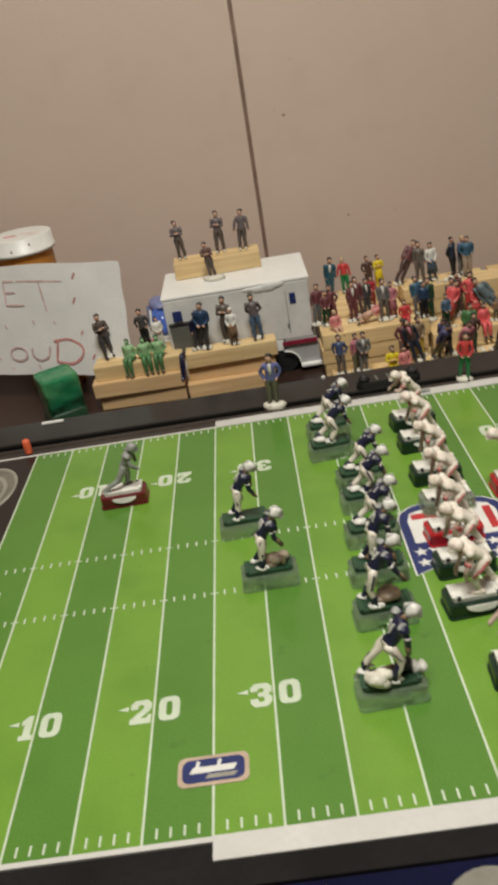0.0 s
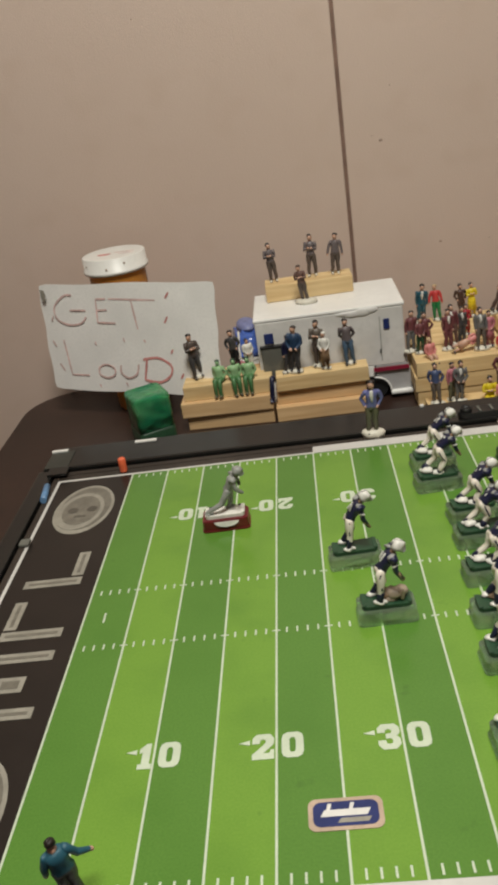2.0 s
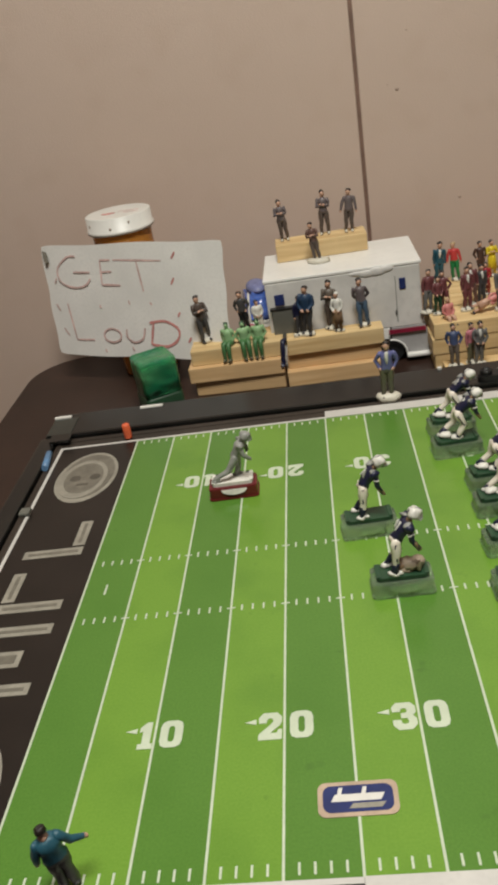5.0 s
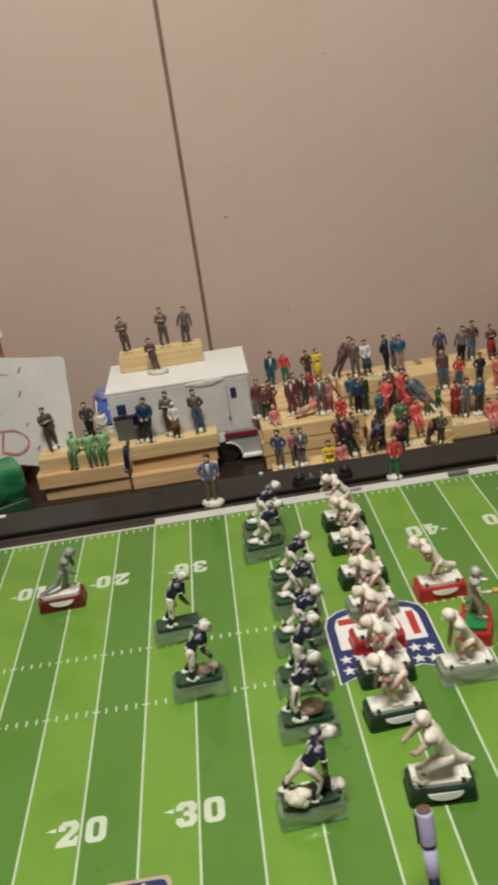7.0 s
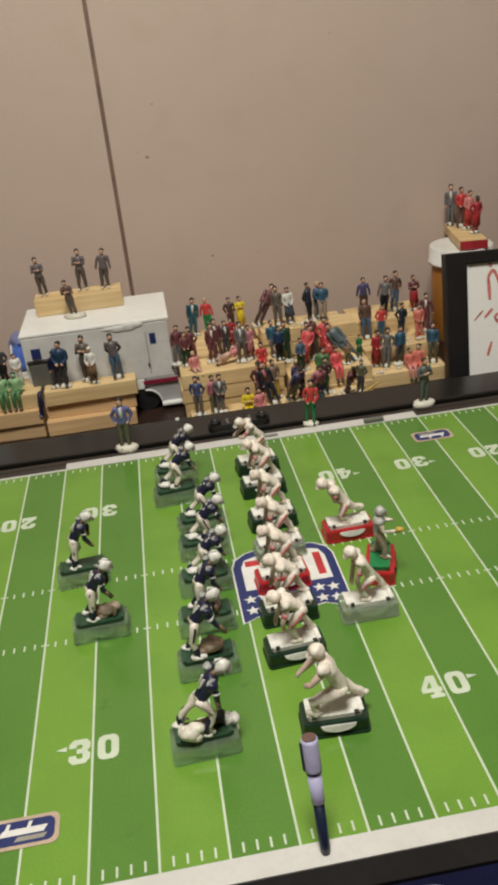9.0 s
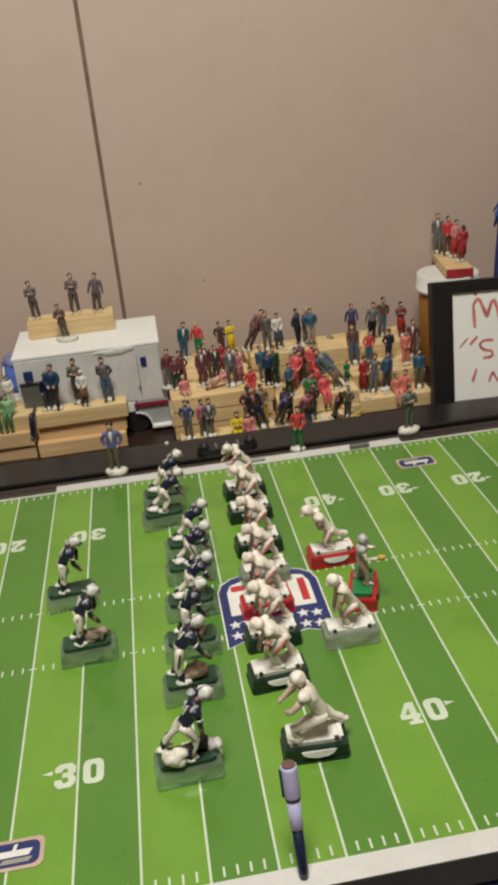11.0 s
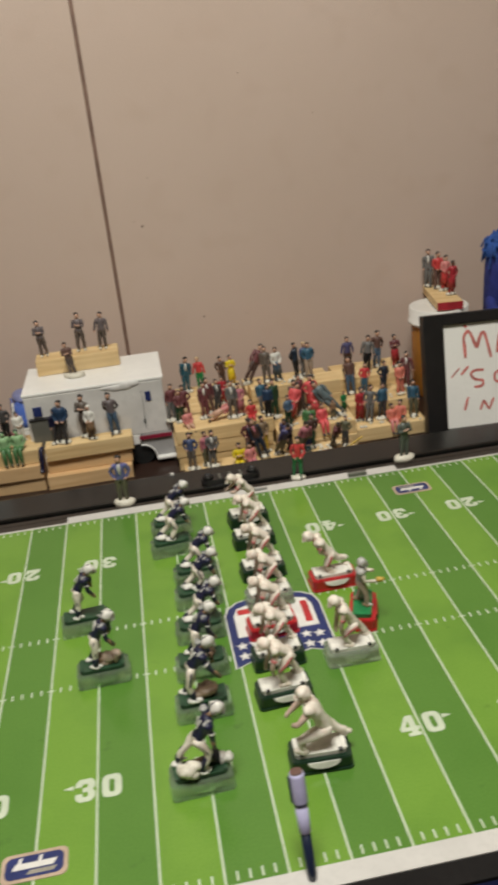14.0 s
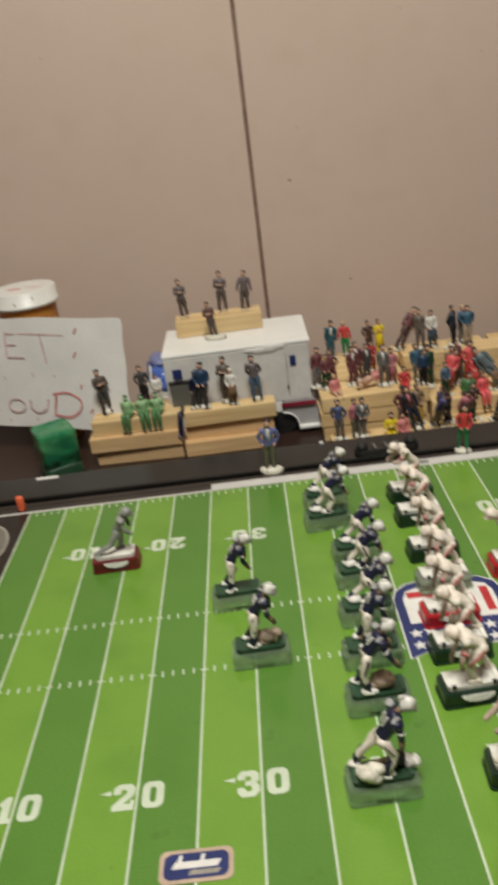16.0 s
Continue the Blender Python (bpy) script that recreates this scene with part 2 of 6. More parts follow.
GREEN_CUP = crinkled_green()
BASE_CLEAR = clear_plastic("pale_green_base_plastic", (0.66, 0.84, 0.58), 0.10, 0.88)
CAP_WHITE = plain("white_cap_plastic", (0.70, 0.68, 0.64), 0.4, vary=0.06, grain=200, patch=30, bump=0.05)
YARN = plain("blue_yarn", (0.028, 0.092, 0.345), 0.9, vary=0.35, grain=1500, patch=200, bump=0.7, depth=0.001)
FELT = plain("blue_felt", (0.020, 0.030, 0.190), 0.95, vary=0.3, grain=1600, patch=120, bump=0.6, depth=0.001)
LAVENDER = plain("lavender_pen_plastic", (0.50, 0.48, 0.70), 0.4, vary=0.12, grain=300, patch=60, bump=0.05)
PEN_DARK = plain("dark_navy_pen_plastic", (0.010, 0.018, 0.045), 0.35, vary=0.2, grain=300, patch=60, bump=0.05)
FRONT_EDGE = plain("dark_front_edge", (0.013, 0.0115, 0.011), 0.8, vary=0.3, grain=260, patch=20, bump=0.05)
for dull, level in ((FRONT_EDGE, 0.12), (APRON, 0.12)):
    dull.node_tree.nodes["Principled BSDF"].inputs["Specular IOR Level"].default_value = level
GREY_CLIP = plain("grey_plastic", (0.14, 0.14, 0.12), 0.5, vary=0.2)
GREY_PANEL = plain("grey_door_plastic", (0.12, 0.12, 0.105), 0.45, vary=0.15)
SEAM = plain("dark_seam", (0.215, 0.130, 0.098), 0.7, vary=0.3, patch=30)
SPOT = plain("wall_spot", (0.42, 0.31, 0.25), 0.7, vary=0.3)
CEILING = plain("ceiling_white", (0.75, 0.72, 0.66), 0.8, vary=0.05, grain=90, patch=4)
FLOOR = plain("brown_carpet", (0.16, 0.11, 0.08), 0.95, vary=0.3, grain=300, patch=6, bump=0.5)


# ---- building helpers ----
def mesh_of(name, bm, mats):
    me = bpy.data.meshes.new(name)
    bm.normal_update()
    bm.to_mesh(me)
    bm.free()
    for m in mats if isinstance(mats, (list, tuple)) else [mats]:
        me.materials.append(m)
    return me


def part(name, bm, material, parent=None, label="", smooth=False):
    me = mesh_of(name, bm, material)
    if smooth:
        me.polygons.foreach_set("use_smooth", [True] * len(me.polygons))
    ob = new(name, me)
    if parent:
        ob.parent = parent
    if label:
        tagged(ob, label)
    return ob


def thing(name, place=(0, 0, 0), turn=0.0, label="", category="", group="", kind=""):
    ob = new(name)
    ob.matrix_world = pose(*place, 0, 0, turn)
    ob.empty_display_size = 0.01
    return tagged(ob, label, category, group, kind)


def box(bm, lo, hi, bevel=0.0, mat=0, m=None):
    verts = [bm.verts.new((x, y, z)) for z in (lo[2], hi[2]) for y in (lo[1], hi[1]) for x in (lo[0], hi[0])]
    faces = [bm.faces.new([verts[i] for i in q]) for q in ((0, 2, 3, 1), (4, 5, 7, 6), (0, 1, 5, 4), (2, 6, 7, 3), (1, 3, 7, 5), (0, 4, 6, 2))]
    for f in faces:
        f.material_index = mat
    if bevel:
        edges = list({e for f in faces for e in f.edges})
        made = bmesh.ops.bevel(bm, geom=edges, offset=bevel, segments=2, affect="EDGES", profile=0.6)
        verts = list({v for f in made["faces"] for v in f.verts} | {v for v in verts if v.is_valid})
        for f in made["faces"]:
            f.material_index = mat
    if m is not None:
        for v in verts:
            if v.is_valid:
                v.co = m @ v.co
    return bm


def new_box(lo, hi, bevel=0.0):
    return box(bmesh.new(), lo, hi, bevel)


def tube(bm, points, radii, mat=0, sides=8, flat=1.0, caps=True):
    """A round limb along a line of points, with rounded ends; flat squeezes it across its side axis."""
    points = [Vector(p) for p in points]
    a0, a1 = (points[0] - points[1]).normalized(), (points[-1] - points[-2]).normalized()
    spine, rr = list(points), list(radii)
    if caps:
        spine = [points[0] + a0 * radii[0] * 0.9, points[0] + a0 * radii[0] * 0.55] + spine + [points[-1] + a1 * radii[-1] * 0.55, points[-1] + a1 * radii[-1] * 0.9]
        rr = [radii[0] * 0.35, radii[0] * 0.8] + rr + [radii[-1] * 0.8, radii[-1] * 0.35]
    rings, side = [], None
    for i, (p, r) in enumerate(zip(spine, rr)):
        t = (spine[min(i + 1, len(spine) - 1)] - spine[max(i - 1, 0)]).normalized()
        if side is None:
            side = t.cross(Vector((0, 1, 0)) if abs(t.y) < 0.9 else Vector((1, 0, 0))).normalized()
        side = (side - t * side.dot(t)).normalized()
        up = t.cross(side)
        rings.append([bm.verts.new(p + (side * math.cos(a) + up * math.sin(a) * flat) * r) for a in (2 * math.pi * k / sides for k in range(sides))])
    for a, b in zip(rings, rings[1:]):
        for k in range(sides):
            f = bm.faces.new((a[k], a[(k + 1) % sides], b[(k + 1) % sides], b[k]))
            f.material_index, f.smooth = mat, True
    for ring in (rings[0][::-1], rings[-1]):
        bm.faces.new(ring).material_index = mat
    return bm


def loft(bm, rings, mat=0, sides=12, smooth=True, close=True):
    """Level ellipses (x, y, z, half width, half depth) joined into a skin."""
    made = [[bm.verts.new((x + rx * math.cos(a), y + ry * math.sin(a), z)) for a in (2 * math.pi * k / sides for k in range(sides))] for x, y, z, rx, ry in rings]
    for a, b in zip(made, made[1:]):
        for k in range(sides):
            f = bm.faces.new((a[k], a[(k + 1) % sides], b[(k + 1) % sides], b[k]))
            f.material_index, f.smooth = mat, smooth
    if close:
        for ring in (made[0][::-1], made[-1]):
            bm.faces.new(ring).material_index = mat
    return bm


def ball(bm, c, r, mat=0, sides=10, rows=7, m=None):
    rx, ry, rz = r if isinstance(r, tuple) else (r, r, r)
    rings = []
    for j in range(1, rows):
        b = math.pi * j / rows
        rings.append((0, 0, -math.cos(b) * rz, math.sin(b) * rx, math.sin(b) * ry))
    before = set(bm.verts)
    loft(bm, rings, mat, sides)
    for v in bm.verts:
        if v not in before:
            v.co = (m @ v.co if m is not None else v.co) + Vector(c)
    return bm


def slab(bm, outline, z0, z1, mat=0):
    """A flat plate from an outline of (x, y)."""
    low, high = [bm.verts.new((x, y, z0)) for x, y in outline], [bm.verts.new((x, y, z1)) for x, y in outline]
    bm.faces.new(high).material_index = mat
    bm.faces.new(low[::-1]).material_index = mat
    n = len(outline)
    for k in range(n):
        bm.faces.new((low[k], low[(k + 1) % n], high[(k + 1) % n], high[k])).material_index = mat
    return bm


def round_rect(w, d, r, n=4, cx=0.0, cy=0.0):
    out = []
    for sx, sy, a0 in ((1, 1, 0), (-1, 1, 90), (-1, -1, 180), (1, -1, 270)):
        for k in range(n + 1):
            a = radians(a0 + 90 * k / n)
            out.append((cx + sx * (w / 2 - r) + r * math.cos(a), cy + sy * (d / 2 - r) + r * math.sin(a)))
    return out


def ellipse(cx, cy, rx, ry, n=28):
    return [(cx + rx * math.cos(2 * math.pi * k / n), cy + ry * math.sin(2 * math.pi * k / n)) for k in range(n)]


def smooth_line(points, steps=5):
    """A soft curve through all the points."""
    pts = [Vector((*q, 0)) for q in points]
    shut = len(pts) > 3 and (pts[0] - pts[-1]).length < 1e-6
    out = []
    for k in range(len(pts) - 1):
        a, b = pts[k], pts[k + 1]
        before = pts[k - 1] if k else (pts[-2] if shut else a)
        after = pts[k + 2] if k + 2 < len(pts) else (pts[1] if shut else b)
        for n in range(steps):
            t = n / steps
            out.append(0.5 * (2 * a + (b - before) * t + (2 * before - 5 * a + 4 * b - after) * t * t + (3 * a - before - 3 * b + after) * t ** 3))
    return out + [pts[-1]]


def pen_strokes(name, lines, width, z, material, parent, rng, soft=True, label=""):
    """One hand-drawn letter: flat ink strokes of uneven width, each a hair above the one before."""
    bm = bmesh.new()
    for n, points in enumerate(lines):
        run = smooth_line(points) if soft and len(points) > 2 else [Vector((*q, 0)) for q in points]
        if len(run) == 2:
            run = [run[0].lerp(run[1], t / 4) for t in range(5)]
        left, right = [], []
        for k, q in enumerate(run):
            d = (run[min(k + 1, len(run) - 1)] - run[max(k - 1, 0)]).normalized()
            side = Vector((-d.y, d.x, 0)) * width * 0.5 * rng.uniform(0.85, 1.12) * (0.72 if k in (0, len(run) - 1) else 1.0)
            left.append(bm.verts.new(q + side + Vector((0, 0, z + 0.00005 * n))))
            right.append(bm.verts.new(q - side + Vector((0, 0, z + 0.00005 * n))))
        for k in range(len(run) - 1):
            bm.faces.new((right[k], right[k + 1], left[k + 1], left[k]))
    return part(name, bm, material, parent, label)


# block numerals with slab feet, each in a box one wide and one high: outer edge, then the holes
NUMERALS = {
    "0": (((0.26, 0), (0.74, 0), (0.93, 0.08), (1, 0.24), (1, 0.76), (0.93, 0.92), (0.74, 1), (0.26, 1), (0.07, 0.92), (0, 0.76), (0, 0.24), (0.07, 0.08)), ((0.42, 0.21), (0.58, 0.21), (0.64, 0.30), (0.64, 0.70), (0.58, 0.79), (0.42, 0.79), (0.36, 0.70), (0.36, 0.30))),
    "1": (((0, 0), (1, 0), (1, 0.19), (0.83, 0.20), (0.83, 1), (0.48, 1), (0.02, 0.80), (0.02, 0.62), (0.25, 0.67), (0.25, 0.20), (0, 0.19)),),
    "2": (((0, 0), (1, 0), (1, 0.37), (0.84, 0.37), (0.79, 0.24), (0.50, 0.24), (0.92, 0.52), (1, 0.66), (1, 0.83), (0.80, 1), (0.20, 1), (0, 0.84), (0, 0.62), (0.34, 0.62), (0.37, 0.76), (0.50, 0.80), (0.62, 0.75), (0.62, 0.66), (0.50, 0.55), (0, 0.21)),),
    "3": (((0, 0.18), (0.20, 0), (0.78, 0), (1, 0.18), (1, 0.40), (0.86, 0.51), (1, 0.62), (1, 0.84), (0.80, 1), (0.20, 1), (0, 0.84), (0, 0.66), (0.34, 0.66), (0.38, 0.77), (0.55, 0.79), (0.64, 0.72), (0.60, 0.62), (0.36, 0.60), (0.36, 0.42), (0.60, 0.42), (0.66, 0.34), (0.64, 0.24), (0.52, 0.20), (0.38, 0.23), (0.34, 0.36), (0, 0.36)),),
    "4": (((0.32, 0), (1, 0), (1, 0.15), (0.88, 0.17), (0.88, 0.26), (1, 0.26), (1, 0.45), (0.88, 0.45), (0.88, 1), (0.48, 1), (0, 0.44), (0, 0.26), (0.54, 0.26), (0.54, 0.17), (0.32, 0.15)), ((0.54, 0.45), (0.54, 0.75), (0.28, 0.45))),
    "5": (((0, 0.18), (0.20, 0), (0.78, 0), (1, 0.20), (1, 0.48), (0.80, 0.64), (0.36, 0.62), (0.36, 0.78), (0.95, 0.78), (0.95, 1), (0.03, 1), (0.03, 0.42), (0.34, 0.42), (0.45, 0.47), (0.62, 0.44), (0.64, 0.30), (0.55, 0.21), (0.40, 0.23), (0.34, 0.34), (0, 0.34)),),
}
NUMERAL_MESHES = {}


def numeral_mesh(ch, wide, high):
    if ch not in NUMERAL_MESHES:
        curve = bpy.data.curves.new("numeral", "CURVE")
        curve.dimensions, curve.fill_mode, curve.extrude = "2D", "BOTH", 0.0001
        for ring in NUMERALS[ch]:
            spline = curve.splines.new("POLY")
            spline.points.add(len(ring) - 1)
            spline.use_cyclic_u = True
            for point, (x, y) in zip(spline.points, ring):
                point.co = ((x - 0.5) * wide, (y - 0.5) * high, 0, 1)
        holder = new("temporary_outline", curve)
        me = bpy.data.meshes.new_from_object(holder.evaluated_get(bpy.context.evaluated_depsgraph_get()))
        bpy.data.objects.remove(holder)
        me.name = "numeral"
        me.materials.clear()
        me.materials.append(LINE)
        NUMERAL_MESHES[ch] = me
    return NUMERAL_MESHES[ch]


def roughen(bm, amount):
    """Uneven casting: every point moves a little, in soft waves."""
    a = random.uniform(0, 6)
    for v in bm.verts:
        x, y, z = v.co
        v.co += amount * Vector((math.sin(37 * y + 29 * z + a), math.sin(31 * z + 41 * x + a), 0.7 * math.sin(43 * x + 33 * y + a)))


# ---- the room ----
TOP = -0.049  # the table's top; the printed field lies at 0
FLOOR_Z = TOP - 0.74
WALL_Y = 0.86
SEAM_X = 0.2655


def build_room():
    for name, lo, hi in (("wall_north", (-1.9, WALL_Y, FLOOR_Z), (SEAM_X - 0.0023, WALL_Y + 0.10, 1.70)), ("wall_north_right", (SEAM_X + 0.0023, WALL_Y, FLOOR_Z), (2.5, WALL_Y + 0.10, 1.70))):
        tagged(part(name, new_box(lo, hi, 0.0018), WALL), "mauve-beige painted wall board with faint stains", "wall", kind="structure")
    tagged(part("trim", new_box((SEAM_X - 0.0023, WALL_Y + 0.0012, FLOOR_Z), (SEAM_X + 0.0023, WALL_Y + 0.05, 1.70)), SEAM), "dark upright joint between two wall boards", "joint", kind="structure")
    for name, lo, hi in (("wall_west", (-2.0, -2.7, FLOOR_Z), (-1.9, WALL_Y + 0.1, 1.70)), ("wall_east", (2.5, -2.7, FLOOR_Z), (2.6, WALL_Y + 0.1, 1.70)), ("wall_south", (-1.9, -2.7, FLOOR_Z), (2.5, -2.6, 1.70))):
        tagged(part(name, new_box(lo, hi), WALL), "mauve-beige painted plain wall", "wall", kind="structure")
    tagged(part("floor", new_box((-2.0, -2.7, FLOOR_Z - 0.1), (2.6, 0.96, FLOOR_Z)), FLOOR), "brown carpeted floor", "floor", kind="structure")
    tagged(part("ceiling", new_box((-2.0, -2.7, 1.70), (2.6, 0.96, 1.80)), CEILING), "plain white ceiling", "ceiling", kind="structure")
    for x, z, r in ((0.386, 0.094, 0.0022), (0.314, 0.236, 0.0026), (0.451, 0.090, 0.0013), (0.303, 0.243, 0.0012), (0.330, 0.30, 0.0013), (0.57, 0.36, 0.0015), (0.47, 0.42, 0.0012), (0.02, 0.42, 0.0012)):
        bm = bmesh.new()
        ball(bm, (x, WALL_Y, z), (r, 0.0003, r * 0.8), sides=7, rows=5)
        tagged(part("wall_mark", bm, SPOT), "small brown spot on the wall", "stain", kind="structure")
    lamp = thing("ceiling_light", (LAMP[0], LAMP[1], 1.70), label="round ceiling light with a metal rim", category="lamp")
    bm = bmesh.new()
    loft(bm, [(0, 0, 0.0, 0.20, 0.20), (0, 0, -0.06, 0.20, 0.20), (0, 0, -0.06, 0.18, 0.18), (0, 0, -0.02, 0.18, 0.18)], sides=28, smooth=False)
    part("rim", bm, CHROME, lamp)


def build_table():
    table = thing("table", (0.45, 0.25, FLOOR_Z), label="dark brown wooden table with rounded corners", category="table")
    outline = []
    for cx, cy, a0 in ((1.12, 0.765, 0), (-0.148, 0.765, 90), (-0.148, -0.32, 180), (1.12, -0.32, 270)):
        outline += [(cx - 0.45 + 0.0735 * math.cos(radians(a0 + 9 * k)), cy - 0.25 + 0.0735 * math.sin(radians(a0 + 9 * k))) for k in range(11)]
    bm = slab(bmesh.new(), outline, 0.715, 0.74)
    bmesh.ops.bevel(bm, geom=[e for e in bm.edges if abs(e.verts[0].co.z - e.verts[1].co.z) < 1e-6], offset=0.005, segments=2, affect="EDGES")
    part("tabletop", bm, TABLE, table)
    for x in (-0.60, 0.60):
        for y in (-0.5, 0.42):
            part("leg", new_box((x - 0.03, y - 0.03, 0), (x + 0.03, y + 0.03, 0.714), 0.004), TABLE, table)


build_room()
build_table()


# ---- the game board ----
def build_board():
    board = thing("game_board", (0, 0, 0), label="electric football game board with printed green field and black frame", category="board game")
    part("field_sheet", new_box((0, 0, -0.003), (20 * STEP, WIDE, 0.0)), FIELD, board, "glossy green striped football field print")
    for name, x0, x1 in (("end_zone", -0.076, 0.0), ("end_zone", 20 * STEP, 20 * STEP + 0.076)):
        part(name, new_box((x0, 0, -0.003), (x1, WIDE, 0.0)), ENDZONE, board, "black end zone print")
    up = 0.00035
    for k in range(21):
        w = 0.00068
        part("yard_line", new_box((k * STEP - w, 0.0, 0.00005), (k * STEP + w, WIDE, up)), LINE, board)
    bm = bmesh.new()
    for k in range(1, 100):
        if k % 5:
            x = k * STEP / 5
            for y0, y1 in ((0.0025, 0.0085), (0.1885, 0.1940), (0.2530, 0.2585), (0.4455, 0.4505)):
                box(bm, (x - 0.0006, y0, 0.00005), (x + 0.0006, y1, up))
        else:
            for y in (0.1912, 0.2558):
                box(bm, (k * STEP / 5 - 0.0028, y - 0.0005, 0.0001), (k * STEP / 5 + 0.0028, y + 0.0005, up + 0.0001))
    tagged(part("tick_print", bm, LINE, board), "short white yard marks", kind="stuff")
    for x in (0.016, 20 * STEP - 0.016):
        part("try_mark", new_box((x - 0.0007, 0.219, 0.00005), (x + 0.0007, 0.230, up)), LINE, board)
    # white border of the sheet, and the wide white tape on both sidelines
    for lo, hi in (((-0.0785, -0.003, 0), (-0.0755, WIDE + 0.003, up)), ((20 * STEP + 0.0755, -0.003, 0), (20 * STEP + 0.0785, WIDE + 0.003, up)),
                   ((-0.0755, WIDE, 0), (5 * STEP - 0.0002, WIDE + 0.003, up)), ((-0.0755, -0.003, 0), (5 * STEP - 0.0002, 0.0, up)),
                   ((15 * STEP, WIDE, 0), (20 * STEP + 0.0755, WIDE + 0.003, up)), ((15 * STEP, -0.003, 0), (20 * STEP + 0.0755, 0.0, up))):
        part("border_line", new_box((lo[0], lo[1], -0.002), hi), TAPE, board)
    for y0, y1 in ((WIDE, WIDE + 0.0135), (-0.0135, 0.0)):
        part("sideline_tape", new_box((5 * STEP, y0, -0.002), (15 * STEP, y1, 0.0008)), TAPE, board, "wide white sideline strip")
    # numerals, read from either side
    for yard in (10, 20, 30, 40, 50, 60, 70, 80, 90):
        left, right = str(min(yard, 100 - yard))
        for y, turn, shift in ((0.0890, 0, 0.0006), (0.3630, 180, -0.0005)):
            at = pose(yard / 5 * STEP + shift, y, 0.0002, 0, 0, turn)
            for ch, dx in ((left, -0.0057 if left == "1" else -0.0085), (right, 0.0088)):
                ob = new("numeral", numeral_mesh(ch, 0.0084 if ch == "1" else 0.0129, 0.0186))
                ob.parent = board
                ob.matrix_local = at @ pose(dx, 0, 0)
            if yard != 50:
                # the small arrow points to the nearer goal, past the digit on that side
                d = (-1 if yard < 50 else 1) * (-1 if turn else 1)
                near = 0.0113 if left == "1" and d < 0 else 0.0163
                out = [(d * (near + 0.0066), 0.0034), (d * near, 0.0052), (d * near, 0.0016)]
                part("arrow", slab(bmesh.new(), out if d > 0 else out[::-1], -0.0001, 0.0002), LINE, board).matrix_local = at
    # maker's plates
    for yard, y, turn in ((25, 0.040, 0), (75, 0.409, 180)):
        m = pose(yard / 5 * STEP, y, 0, 0, 0, turn)
        for name, w, d, z, mat in (("plate_border", 0.0395, 0.0195, 0.00055, PRINT_TAN), ("plate", 0.0345, 0.0150, 0.0007, PRINT_NAVY)):
            ob = part(name, slab(bmesh.new(), round_rect(w, d, 0.0042), 0.00005, z), mat, board)
            ob.matrix_local = m
        for name, x, yy, w, d, mat in (("wordmark_bar", 0.0, 0.0004, 0.0245, 0.0040, PRINT_WHITE), ("small_wordmark_bar", 0.0045, -0.0042, 0.016, 0.0028, PRINT_GREY)):
            bm = slab(bmesh.new(), [(x - w / 2 - 0.001, yy - d / 2), (x + w / 2 - 0.001, yy - d / 2), (x + w / 2 + 0.001, yy + d / 2), (x - w / 2 + 0.001, yy + d / 2)], 0.0006, 0.00085)
            if name == "wordmark_bar":
                for ax in (-0.0098, 0.0022):
                    slab(bm, [(ax - 0.0012, -0.0010), (ax + 0.0008, -0.0010), (ax + 0.0026, 0.0062), (ax + 0.0006, 0.0062)], 0.0006, 0.0009)
            part(name, bm, mat, board).matrix_local = m
    # the shield at midfield
    def shield(k):
        w, top = 0.0400 * k, 0.178 + (1 - k) * 0.030
        far = 0.262 - (1 - k) * 0.030
        cx = 10 * STEP
        pts = [(cx - w, top), (cx - w * 0.5, top + 0.0085), (cx, top + 0.0035), (cx + w * 0.5, top + 0.0085), (cx + w, top)]
        pts += [(cx + w, far - 0.018), (cx + w * 0.92, far - 0.008), (cx + w * 0.7, far - 0.001), (cx + w * 0.35, far + 0.003), (cx, far + 0.007)]
        return pts + [(cx - w * 0.35, far + 0.003), (cx - w * 0.7, far - 0.001), (cx - w * 0.92, far - 0.008), (cx - w, far - 0.018)]
    part("shield_edge", slab(bmesh.new(), shield(1.03), 0.0001, 0.0005), PRINT_WHITE, board)
    part("shield_field", slab(bmesh.new(), shield(1.0), 0.0001, 0.0007), PRINT_NAVY, board)
    cx = 10 * STEP
    inner = [(cx - 0.0335, 0.2135), (cx + 0.0335, 0.2135), (cx + 0.0335, 0.243), (cx + 0.030, 0.252), (cx + 0.015, 0.257), (cx, 0.260), (cx - 0.015, 0.257), (cx - 0.030, 0.252), (cx - 0.0335, 0.243)]
    part("shield_panel", slab(bmesh.new(), inner, 0.0001, 0.0009), PRINT_WHITE, board)
    for x0, x1, y0, y1 in ((-0.030, -0.010, 0.243, 0.250), (-0.016, -0.010, 0.220, 0.243), (-0.006, 0.004, 0.220, 0.252), (0.010, 0.016, 0.219, 0.251), (0.024, 0.030, 0.219, 0.248)):
        part("shield_bar", new_box((cx + x0, y0, 0.0008), (cx + x1, y1, 0.0011)), PRINT_RED, board)
    for dx in (-0.0320, -0.0220, 0.0205, 0.0310):
        for row in range(2):
            x, y = cx + dx, 0.190 + 0.0125 * row + (0.0015 if abs(dx) < 0.03 else 0.0)
            star = [(x + (0.0052 if n % 2 == 0 else 0.0022) * math.sin(math.pi * n / 5), y + (0.0052 if n % 2 == 0 else 0.0022) * math.cos(math.pi * n / 5)) for n in range(10)][::-1]
            part("star", slab(bmesh.new(), star, 0.0006, 0.0009), PRINT_WHITE, board)
